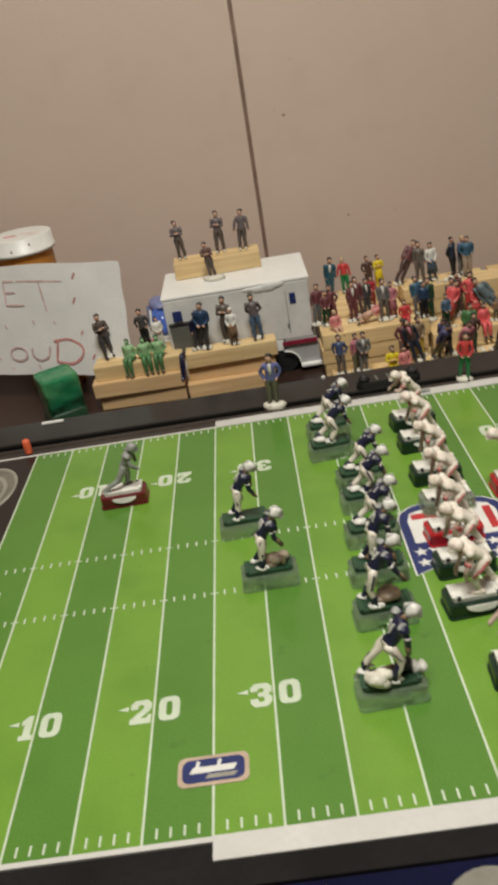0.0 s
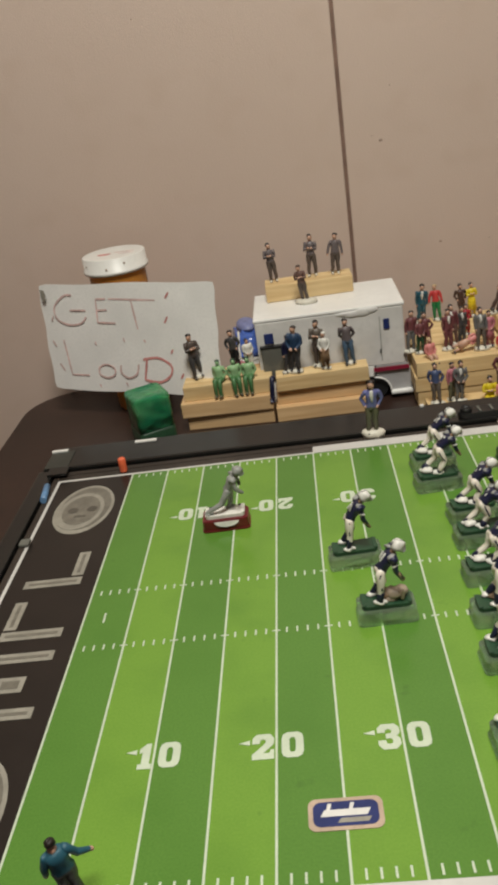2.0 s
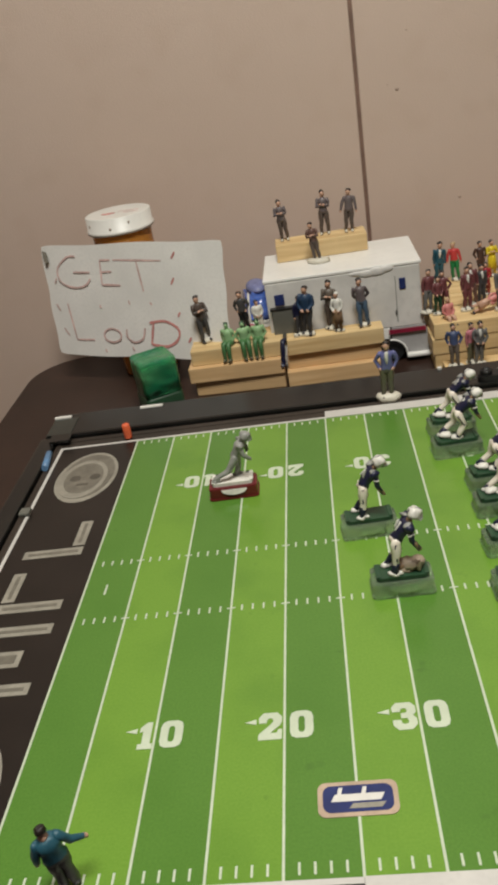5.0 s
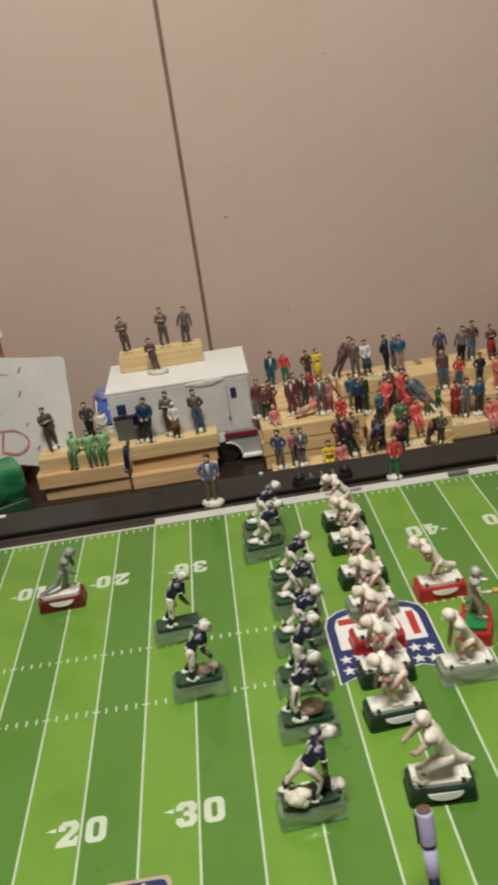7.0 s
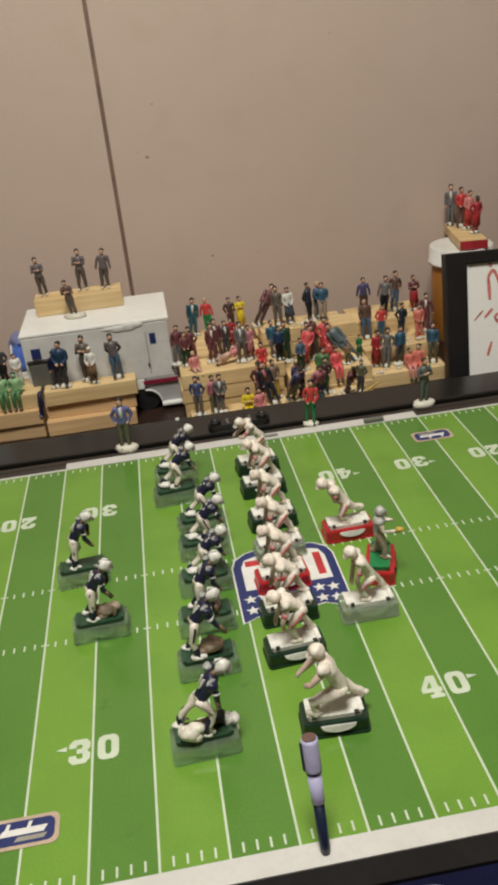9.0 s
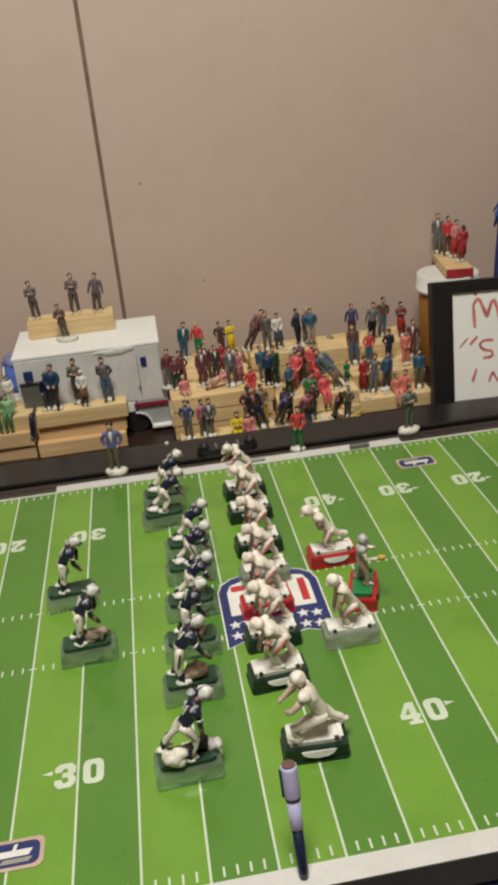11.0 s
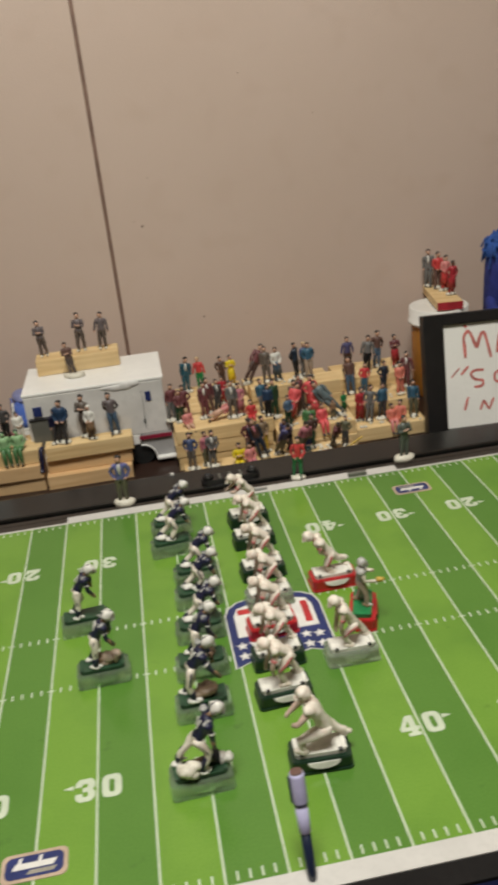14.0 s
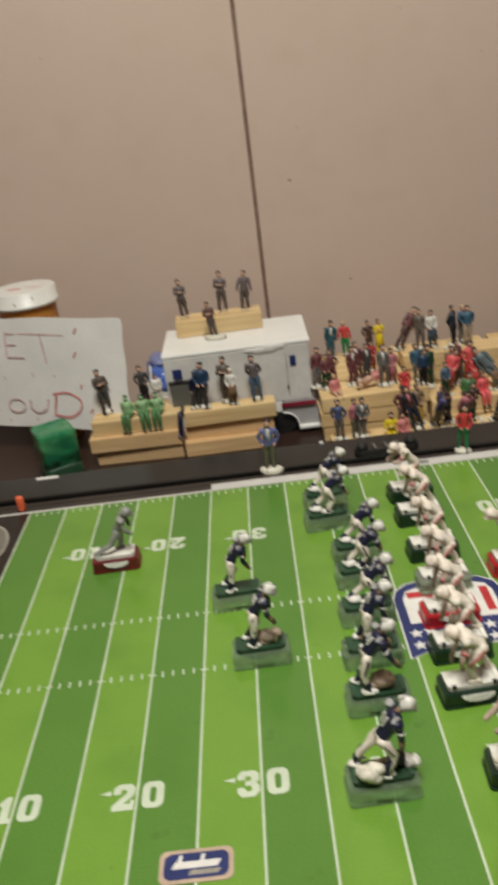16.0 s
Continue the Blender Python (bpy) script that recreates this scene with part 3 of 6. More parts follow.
    # end-zone print: two ringed discs and grey bars between them
    for cy in (0.394, 0.056):
        for name, rx, ry, back, z, mat in (("disc_rim", 0.0288, 0.0440, 0.0, 0.0003, PRINT_GREY), ("disc_band", 0.0250, 0.0385, 0.0012, 0.0005, PRINT_MID), ("disc_ring", 0.0225, 0.0330, -0.0040, 0.0007, PRINT_GREY), ("disc_middle", 0.0180, 0.0260, -0.0030, 0.0009, PRINT_MID)):
            part(name, slab(bmesh.new(), ellipse(-0.0380 + back * 0.6, cy + back, rx, ry), 0.00005, z), mat, board)
        for x in (-0.0475, -0.0290):
            part("disc_mark", slab(bmesh.new(), ellipse(x, cy - 0.003, 0.0052, 0.0048), 0.0007, 0.0011), PRINT_DARK, board)
        part("disc_bar", new_box((-0.0440, cy - 0.0160, 0.0008), (-0.0330, cy - 0.0130, 0.0011)), PRINT_DARK, board)
    for x0, x1, y0, y1 in ((-0.062, -0.014, 0.272, 0.282), (-0.024, -0.014, 0.2845, 0.318), (-0.062, -0.014, 0.208, 0.218), (-0.062, -0.052, 0.2205, 0.254),
                           (-0.062, -0.014, 0.183, 0.193), (-0.048, -0.028, 0.1530, 0.1680), (-0.062, -0.014, 0.128, 0.138)):
        part("end_zone_bar", new_box((x0, y0, 0.00005), (x1, y1, 0.0004)), PRINT_GREY, board)
        part("end_zone_bar_core", new_box((x0 + 0.0036, y0 + 0.0036, 0.0003), (x1 - 0.0036, y1 - 0.0036, 0.0006)), PRINT_MID, board)
    # the frame: lip, rail and the outer side down to the table
    x0, x1 = -0.0785, 20 * STEP + 0.0785
    for name, lo, hi, mat in (("lip_north", (x0 - 0.006, WIDE + 0.0135, -0.012), (x1 + 0.006, WIDE + 0.0205, 0.0010), RAIL_LIP), ("lip_west", (x0 - 0.006, -0.003, -0.012), (x0, WIDE + 0.0135, 0.0010), RAIL_LIP), ("lip_east", (x1, -0.003, -0.012), (x1 + 0.006, WIDE + 0.0135, 0.0010), RAIL_LIP)):
        part("lip", new_box(lo, hi, 0.0008), mat, board)
    part("lip", new_box((x0, WIDE + 0.003, -0.012), (5 * STEP, WIDE + 0.0133, 0.0003), 0.0004), RAIL_LIP, board)
    part("lip", new_box((15 * STEP, WIDE + 0.003, -0.012), (x1, WIDE + 0.0133, 0.0003), 0.0004), RAIL_LIP, board)
    part("rail", new_box((x0 - 0.022, WIDE + 0.0245, TOP), (x1 + 0.030, WIDE + 0.0745, 0.0045), 0.0025), RAIL, board, "black frame rail with worn sheen")
    part("rail", new_box((x0 - 0.026, -0.026, TOP), (x0 - 0.0085, WIDE + 0.024, 0.0035), 0.0025), RAIL, board)
    part("rail", new_box((x1 + 0.0085, -0.026, TOP), (x1 + 0.036, WIDE + 0.024, 0.0035), 0.0025), RAIL, board)
    part("rail", new_box((x0 - 0.0083, -0.0280, TOP), (x1 + 0.0083, -0.0137, 0.0003), 0.0006), FRONT_EDGE, board)
    part("rail", new_box((x0, -0.0136, TOP), (5 * STEP, -0.0032, -0.0006), 0.0006), FRONT_EDGE, board)
    part("rail", new_box((15 * STEP, -0.0136, TOP), (x1, -0.0032, -0.0006), 0.0006), FRONT_EDGE, board)
    part("frame_floor", new_box((x0 - 0.005, -0.003, TOP), (x1 + 0.005, WIDE + 0.020, -0.0125)), BLACK, board)
    part("peg", new_box((x0 - 0.0055, 0.335, 0.0011), (x0 + 0.0035, 0.345, 0.0040), 0.0008), GREY_CLIP, board)
    # sloping front apron with round printed badges
    bm = bmesh.new()
    v = [bm.verts.new(p) for p in ((x0, -0.0284, -0.002), (x1, -0.0284, -0.002), (x1, -0.080, TOP + 0.0005), (x0, -0.080, TOP + 0.0005), (x0, -0.0284, TOP + 0.0005), (x1, -0.0284, TOP + 0.0005))]
    for q in ((0, 3, 2, 1), (0, 1, 5, 4), (3, 4, 5, 2), (0, 4, 3), (1, 2, 5)):
        bm.faces.new([v[i] for i in q])
    part("apron", bm, APRON, board, "navy-black sloping front panel with badges")
    slope = Vector((0, -0.0516, -0.0465)).normalized()
    normal = Vector((0, -0.0465, 0.0516)).normalized()
    for x, mat in ((0.10, PRINT_GREY), (0.165, PRINT_NAVY), (0.233, PRINT_WHITE), (0.309, PRINT_GREY), (0.384, PRINT_NAVY), (0.440, CABIN_BLUE), (0.497, CABIN_BLUE), (0.56, PRINT_GREY)):
        m = Matrix.Translation(Vector((x, -0.0284, -0.002)) + slope * 0.0245 + normal * 0.0006) @ Matrix(((1, 0, 0, 0), (0, -slope.y, normal.y, 0), (0, -slope.z, normal.z, 0), (0, 0, 0, 1)))
        part("badge_rim", slab(bmesh.new(), ellipse(0, 0, 0.0240, 0.0215), -0.0004, 0.0), PRINT_LILAC if mat is PRINT_NAVY else mat, board).matrix_local = m
        part("badge", slab(bmesh.new(), ellipse(0, 0, 0.0232, 0.0207), -0.0002, 0.0004), mat, board).matrix_local = m
        out = [(0.011 * math.cos(a) + 0.002 * math.cos(3 * a), 0.009 * math.sin(a)) for a in (2 * math.pi * k / 14 for k in range(14))]
        part("badge_mark", slab(bmesh.new(), out, 0.0, 0.0007), PRINT_NAVY if mat is not PRINT_NAVY else PRINT_LILAC, board).matrix_local = m
    return board


build_board()


# ---- pine blocks of the stands ----
LAYER = 0.019


def pine_block(x0, x1, y0, y1, z0, z1, turn=0.0, label="raw pine block with visible grain", group="stand blocks", wood=PINE):
    cx, cy = (x0 + x1) / 2, (y0 + y1) / 2
    bm = new_box((x0 - cx, y0 - cy, 0), (x1 - cx, y1 - cy, z1 - z0), 0.0012)
    ob = part("wooden_block", bm, wood)
    ob.matrix_world = pose(cx, cy, z0, 0, 0, turn)
    return tagged(ob, label, "wooden block", group)


def stack(x0, x1, y0, y1, layers, jitter=0.002, turn=0.0, below=0):
    for k in range(below, layers):
        dx, dy = random.uniform(-jitter, jitter), random.uniform(-jitter, jitter)
        pine_block(x0 + dx, x1 + dx, y0 + dy, y1 + dy, TOP + LAYER * k, TOP + LAYER * (k + 1) - 0.00005, turn + random.uniform(-0.6, 0.6))


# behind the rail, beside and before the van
BROWNER = "pine block with visible grain, browned for shade"
pine_block(0.031, 0.1395, 0.6475, 0.684, TOP, TOP + 0.019, -2.6, BROWNER, wood=SHADED_PINE)
pine_block(0.142, 0.252, 0.643, 0.680, TOP, TOP + 0.019, 0.4, BROWNER, wood=SHADED_PINE)
pine_block(0.026, 0.1395, 0.6435, 0.681, TOP + 0.01905, TOP + 0.038, -1.2, BROWNER, wood=SHADED_PINE)
pine_block(0.144, 0.254, 0.653, 0.690, TOP + 0.01905, TOP + 0.038, 0.6, BROWNER, wood=SHADED_PINE)
pine_block(0.031, 0.1415, 0.651, 0.706, TOP + 0.03805, TOP + 0.057, -1.0)
pine_block(0.146, 0.258, 0.648, 0.673, TOP + 0.03805, TOP + 0.057, 1.2)
# the middle stand
stack(0.312, 0.441, 0.638, 0.690, 3)
stack(0.318, 0.424, 0.694, 0.732, 3)
stack(0.322, 0.420, 0.736, 0.800, 3)
stack(0.424, 0.512, 0.700, 0.738, 4)
stack(0.515, 0.549, 0.690, 0.728, 4, 0.001)
stack(0.445, 0.552, 0.632, 0.686, 2)
stack(0.424, 0.548, 0.742, 0.800, 3)
stack(0.318, 0.425, 0.583, 0.621, 1)
stack(0.428, 0.540, 0.585, 0.623, 1)
# the stand beside the framed sign
stack(0.552, 0.652, 0.640, 0.678, 1)
stack(0.554, 0.654, 0.680, 0.732, 2)
stack(0.556, 0.656, 0.735, 0.800, 3)


# ---- the delivery van ----
def build_van():
    van = thing("toy_van", (0.217, 0.732, TOP), label="white plastic toy delivery van with a red side stripe", category="toy vehicle")
    x0, x1, y0, y1 = -0.0905, 0.0905, -0.056, 0.056
    bm = bmesh.new()
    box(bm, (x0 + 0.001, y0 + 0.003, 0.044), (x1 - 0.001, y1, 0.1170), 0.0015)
    part("body", bm, VAN_SIDE, van, "white van side, toned down for shade")
    bm = bmesh.new()
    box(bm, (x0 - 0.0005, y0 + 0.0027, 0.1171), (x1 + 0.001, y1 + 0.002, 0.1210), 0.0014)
    part("roof", bm, VAN_WHITE, van, "white van roof, lightened for overhead light")
    # a soft bulge of pale film over the roof edge near the cab
    bm = bmesh.new()
    for fx, fz, rx, rz in ((0.108, 0.1150, 0.011, 0.0030), (0.119, 0.1138, 0.013, 0.0046), (0.131, 0.1146, 0.012, 0.0055), (0.141, 0.1160, 0.010, 0.0042)):
        ball(bm, (x0 + fx, y0 + 0.0040, fz), (rx, 0.0019, rz), sides=14, rows=8)
    roughen(bm, 0.0007)
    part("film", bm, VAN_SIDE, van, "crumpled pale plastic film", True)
    bm = bmesh.new()
    box(bm, (x0 + 0.002, y0 + 0.0005, 0.012), (x0 + 0.030, y1, 0.0438), 0.002)
    box(bm, (x0 + 0.0305, y0 + 0.0030, 0.030), (x1 - 0.0395, y1 - 0.002, 0.0438), 0.001)
    part("skirt", bm, VAN_WHITE, van)
    # nose panel, cut away round the wheel
    outline = [(x1 - 0.038, 0.0438), (x1 - 0.038, 0.0300)] + [(x1 - 0.040 + 0.018 * math.sin(radians(a)), 0.0115 + 0.018 * math.cos(radians(a))) for a in range(10, 91, 10)] + [(x1 + 0.004, 0.0095), (x1 + 0.005, 0.030), (x1 + 0.002, 0.0438)]
    bm = slab(bmesh.new(), outline, 0.0, 0.108)
    nose = part("nose_panel", bm, VAN_GREY, van, "grey lower side panel")
    nose.matrix_local = Matrix.Translation((0, y1 - 0.002, 0)) @ pose(0, 0, 0, 90, 0, 0)
    arc = [(x1 - 0.040 + 0.0185 * math.sin(radians(a)), y0 - 0.0010, 0.0115 + 0.0185 * math.cos(radians(a))) for a in range(0, 91, 10)]
    part("arch_edge", tube(bmesh.new(), arc, [0.0011] * len(arc), sides=6), VAN_WHITE, van)
    part("stripe", new_box((x1 - 0.0415, y0 - 0.0013, 0.0375), (x1 + 0.0020, y0 - 0.0001, 0.0425)), VAN_RED, van, "dark maroon stripe")
    for x, w in ((x0 + 0.0105, 0.0115), (x1 - 0.0255, 0.0075)):
        part("window", new_box((x, y0 + 0.0018, 0.0900), (x + w, y0 + 0.0034, 0.1030), 0.0006), PRINT_NAVY, van, "small dark blue window")
    part("seam", new_box((x1 - 0.0300, y0 + 0.0024, 0.050), (x1 - 0.0293, y0 + 0.0033, 0.106)), GREY_CLIP, van)
    part("door_catch", new_box((x1 - 0.0315, y0 + 0.0015, 0.0600), (x1 - 0.0300, y0 + 0.0033, 0.0650), 0.0003), BLACK, van)
    part("door", new_box((x0 + 0.0055, y0 - 0.0045, 0.0480), (x0 + 0.0315, y0 - 0.0025, 0.0860), 0.0006), GREY_PANEL, van, "grey panel in a black rim")
    for lo, hi in (((x0 + 0.0040, y0 - 0.0052, 0.0862), (x0 + 0.0335, y0 + 0.0026, 0.0885)), ((x0 + 0.0317, y0 - 0.0052, 0.0470), (x0 + 0.0335, y0 + 0.0026, 0.0860))):
        part("door_rim", new_box(lo, hi, 0.0004), BLACK, van)
    # wheel arches, wheels, bumper
    for x in (x0 + 0.045, x1 - 0.040):
        bm = bmesh.new()
        arc = [(x + r * math.cos(radians(a)), 0.017 + r * math.sin(radians(a))) for r, rng in ((0.0255, range(0, 181, 15)), (0.0190, range(180, -1, -15))) for a in rng]
        front = [bm.verts.new((a, y0 - 0.0010, b)) for a, b in arc]
        back = [bm.verts.new((a, y0 + 0.0040, b)) for a, b in arc]
        n = len(arc) // 2
        for k in range(n - 1):
            for ring, flip in ((front, False), (back, True)):
                q = (ring[k], ring[k + 1], ring[2 * n - 2 - k], ring[2 * n - 1 - k])
                bm.faces.new(q if not flip else q[::-1])
            bm.faces.new((front[k], back[k], back[k + 1], front[k + 1]))
        if x < 0:
            part("wheel_arch", bm, VAN_WHITE, van)
        else:
            bm.free()
        # wheels and rims near black: the wheel well's shade put into the colour
        for y in (y0 + 0.004, y1 - 0.018):
            bm = bmesh.new()
            tube(bm, [(x, y, 0.0165), (x, y + 0.013, 0.0165)], [0.0163, 0.0163], sides=20, caps=False)
            wheel = part("wheel", bm, HOLE, van)
            bm = bmesh.new()
            tube(bm, [(x, y - 0.0006, 0.0165), (x, y + 0.0050, 0.0165)], [0.0085, 0.0085], sides=16, caps=False)
            part("rim", bm, HOLE, wheel)
    # white instead of chrome: the bumper's bright highlight is put into its colour
    part("bumper", new_box((x1 - 0.022, y0 - 0.0045, 0.0060), (x1 + 0.007, y0 + 0.010, 0.0105), 0.0018), VAN_WHITE, van, "bumper coloured white for its chrome highlight")
    # near-black too, for the shade under the van
    part("underbody", new_box((x0 + 0.004, y0 + 0.012, 0.0085), (x1 - 0.004, y1 - 0.010, 0.0300)), HOLE, van)
    return van


build_van()


def build_strap():
    """A soft dark strap that hangs over the gap between two blocks."""
    strap = thing("fabric_strap", (0.1425, 0.645, TOP), label="dark navy fabric strap draped between the pine blocks", category="strap")
    bm = bmesh.new()
    line = [(0.006, 0.0585), (0.001, 0.0588), (-0.0022, 0.056), (-0.0034, 0.047), (-0.0040, 0.040), (-0.0030, 0.034), (-0.0045, 0.028)]
    rows = []
    for k, (y, z) in enumerate(line):
        rows.append([bm.verts.new((s * (0.0026 + 0.0004 * (k % 2)) - 0.0007 * k, y + 0.0008 * s * s, z + t)) for s, t in ((-1, 0), (0, 0.0006), (1, 0), (1, -0.0007), (0, -0.0003), (-1, -0.0007))])
    for a, b in zip(rows, rows[1:]):
        for k in range(6):
            bm.faces.new((a[k], a[(k + 1) % 6], b[(k + 1) % 6], b[k])).smooth = True
    bm.faces.new(rows[0])
    bm.faces.new(rows[-1][::-1])
    part("band", bm, paint("navy"), strap)


build_strap()
ROOF = TOP + 0.1210
pine_block(0.143, 0.2545, 0.748, 0.784, ROOF + 0.0002, ROOF + 0.0215, 1.5, "short pine block lying on the van roof", "")


# ---- painted figurines ----
def emit_figure(bm, joints, colours, slots, girth=1.0, skirt=False, shell_size=0.106):
    """Adds a standing, sitting or bent figure from its joints; lengths are parts of its height."""
    def slot(colour):
        if colour not in slots:
            slots.append(colour)
        return slots.index(colour)

    j, g = joints, girth
    V = {k: Vector(v) for k, v in j.items()}
    top, legs, shoe, skin, hair, arm = (slot(colours[k]) for k in ("top", "legs", "shoes", "skin", "hair", "sleeves"))
    for s in "lr":
        tube(bm, [V["hip_" + s], (V["hip_" + s] + V["knee_" + s]) / 2, V["knee_" + s], (V["knee_" + s] * 0.55 + V["foot_" + s] * 0.45), V["foot_" + s]],
             [0.066 * g, 0.060 * g, 0.046 * g, 0.044 * g, 0.034 * g], legs, 8)
        toe = V.get("toe_" + s, V["foot_" + s] + Vector((0, -0.075, -0.018)))
        tube(bm, [V["foot_" + s] + Vector((0, 0.012, -0.012)), toe], [0.036 * g, 0.029 * g], shoe, 7)
        tube(bm, [V["sh_" + s], (V["sh_" + s] + V["el_" + s]) / 2, V["el_" + s], V["hand_" + s] * 0.8 + V["el_" + s] * 0.2], [0.040 * g, 0.038 * g, 0.033 * g, 0.028 * g], arm, 7)
        tube(bm, [V["hand_" + s] * 0.85 + V["el_" + s] * 0.15, V["hand_" + s]], [0.027 * g, 0.024 * g], skin, 6)
    hip, neck = (V["hip_l"] + V["hip_r"]) / 2, V["neck"]
    side = (V["sh_r"] - V["sh_l"]).normalized()
    spine = (neck - hip).normalized()
    ahead = side.cross(spine).normalized()
    wide = (V["sh_r"] - V["sh_l"]).length / 2
    rings = []
    for f, w, d in ((-0.10, 0.070, 0.055), (-0.03, 0.100, 0.076), (0.10, 0.102, 0.078), (0.35, 0.090, 0.070), (0.62, wide * 0.86, 0.082), (0.80, wide * 0.98, 0.078), (0.92, wide * 0.72, 0.060), (1.0, 0.042, 0.042)):
        c = hip.lerp(neck, f)
        rings.append([bm.verts.new(c + side * math.cos(a) * w * g + ahead * math.sin(a) * d * g) for a in (2 * math.pi * k / 12 for k in range(12))])
    for i, (a, b) in enumerate(zip(rings, rings[1:])):
        for k in range(12):
            f = bm.faces.new((a[k], a[(k + 1) % 12], b[(k + 1) % 12], b[k]))
            f.material_index, f.smooth = (legs if i < 2 else top), True
    bm.faces.new(rings[0][::-1]).material_index = legs
    bm.faces.new(rings[-1]).material_index = top
    head = V["head"]
    tube(bm, [neck - spine * 0.02, neck.lerp(head, 0.5)], [0.038 * g, 0.036 * g], skin, 7, caps=False)
    if colours.get("helmet"):
        shell = slot(colours["helmet"])
        face = V["face"].normalized()
        q = shell_size / 0.106
        ball(bm, head + Vector((0, 0, 0.012)), (shell_size, shell_size, shell_size * 0.96), shell, 14, 10)
        ball(bm, head + face * 0.058 * q + Vector((0, 0, -0.024 * q)), (0.056 * q, 0.056 * q, 0.056 * q), skin, 8, 6)
        if colours.get("crest"):
            crest = slot(colours["crest"])
            lift = Vector((0, 0, 0.012))
            arc = [head + lift + Vector((math.sin(a) * shell_size * 0.99, 0, math.cos(a) * shell_size * 0.94)) for a in (-1.5, -0.9, -0.3, 0.3, 0.9)]
            tube(bm, arc, [0.009 * q] * 5, crest, 5)
        bar = slot(colours["mask"])
        across = face.cross(Vector((0, 0, 1))).normalized()
        for h in (-0.050, -0.022):
            tube(bm, [head + across * s * 0.078 * q * (1 - abs(s) * 0.05) + face * q * (0.055 + 0.070 * (1 - s * s)) + Vector((0, 0, h * q)) for s in (-1, -0.5, 0, 0.5, 1)], [0.0085] * 5, bar, 5)
        # shoulder pads
        for s in "lr":
            ball(bm, V["sh_" + s] + spine * 0.010, (0.068 * g, 0.064 * g, 0.055 * g), top, 9, 6)
    else:
        ball(bm, head, (0.056, 0.062, 0.074), skin, 9, 7)
        ball(bm, head + Vector((0, 0.012, 0.036)), (0.061, 0.061, 0.050), hair, 9, 6)
    if skirt:
        low = (V["knee_l"] + V["knee_r"]) / 2 - Vector((0, 0, 0.06))
        loft(bm, [(low.x, low.y, low.z, 0.135 * g, 0.115 * g), (hip.x, hip.y, hip.z, 0.112 * g, 0.090 * g), (hip.x, hip.y, hip.z + 0.10, 0.086 * g, 0.068 * g)], legs, 12)
    if colours.get("shirt"):
        white = slot(colours["shirt"])
        front = -1 if ahead.y > 0 else 1
        tube(bm, [hip.lerp(neck, 0.42) + ahead * front * 0.066 * g, hip.lerp(neck, 0.68) + ahead * front * 0.076 * g, hip.lerp(neck, 0.92) + ahead * front * 0.055 * g], [0.014, 0.033, 0.030], white, 6)


ARMS = {
    "sides": ((0.126, 0.012, 0.63), (0.120, -0.030, 0.46)), "hips": ((0.168, 0.040, 0.65), (0.098, -0.040, 0.53)), "folded": ((0.142, -0.045, 0.645), (-0.045, -0.105, 0.690)),
    "front": ((0.142, -0.005, 0.63), (0.050, -0.105, 0.52)), "behind": ((0.150, 0.05, 0.64), (0.04, 0.09, 0.52)), "out": ((0.152, 0.00, 0.64), (0.178, -0.03, 0.48)),
    "stretch": ((0.205, 0.0, 0.62), (0.330, -0.02, 0.54)), "raised": ((0.200, -0.03, 0.88), (0.100, -0.07, 0.99)),
}


def standing(arms="sides", other=None, spread=0.055, step=0.0):
    j = {"neck": (0, 0, 0.835), "head": (0, -0.012, 0.915), "face": (0, -1, 0)}
    for s, sign, style in (("l", -1, arms), ("r", 1, other or arms)):
        (ex, ey, ez), (hx, hy, hz) = ARMS[style]
        j |= {"sh_" + s: (sign * 0.106, 0, 0.785), "el_" + s: (sign * ex, ey, ez), "hand_" + s: (sign * hx, hy, hz), "hip_" + s: (sign * 0.050, 0, 0.50),
              "knee_" + s: (sign * spread, -0.012 + sign * step * 0.4, 0.275), "foot_" + s: (sign * (spread + 0.012), 0.01 + sign * step, 0.048)}
    return j


def sitting(arms="front", drop=0.20, fold=0.20):
    j = {}
    for k, (x, y, z) in standing(arms).items():
        j[k] = (x, y, z - 0.44)
    j["face"] = (0, -1, 0)
    for s, sign in (("l", -1), ("r", 1)):
        j |= {"hip_" + s: (sign * 0.050, 0, 0.06), "knee_" + s: (sign * 0.065, -fold, 0.075), "foot_" + s: (sign * 0.065, -fold - 0.02, 0.075 - drop)}
    return j


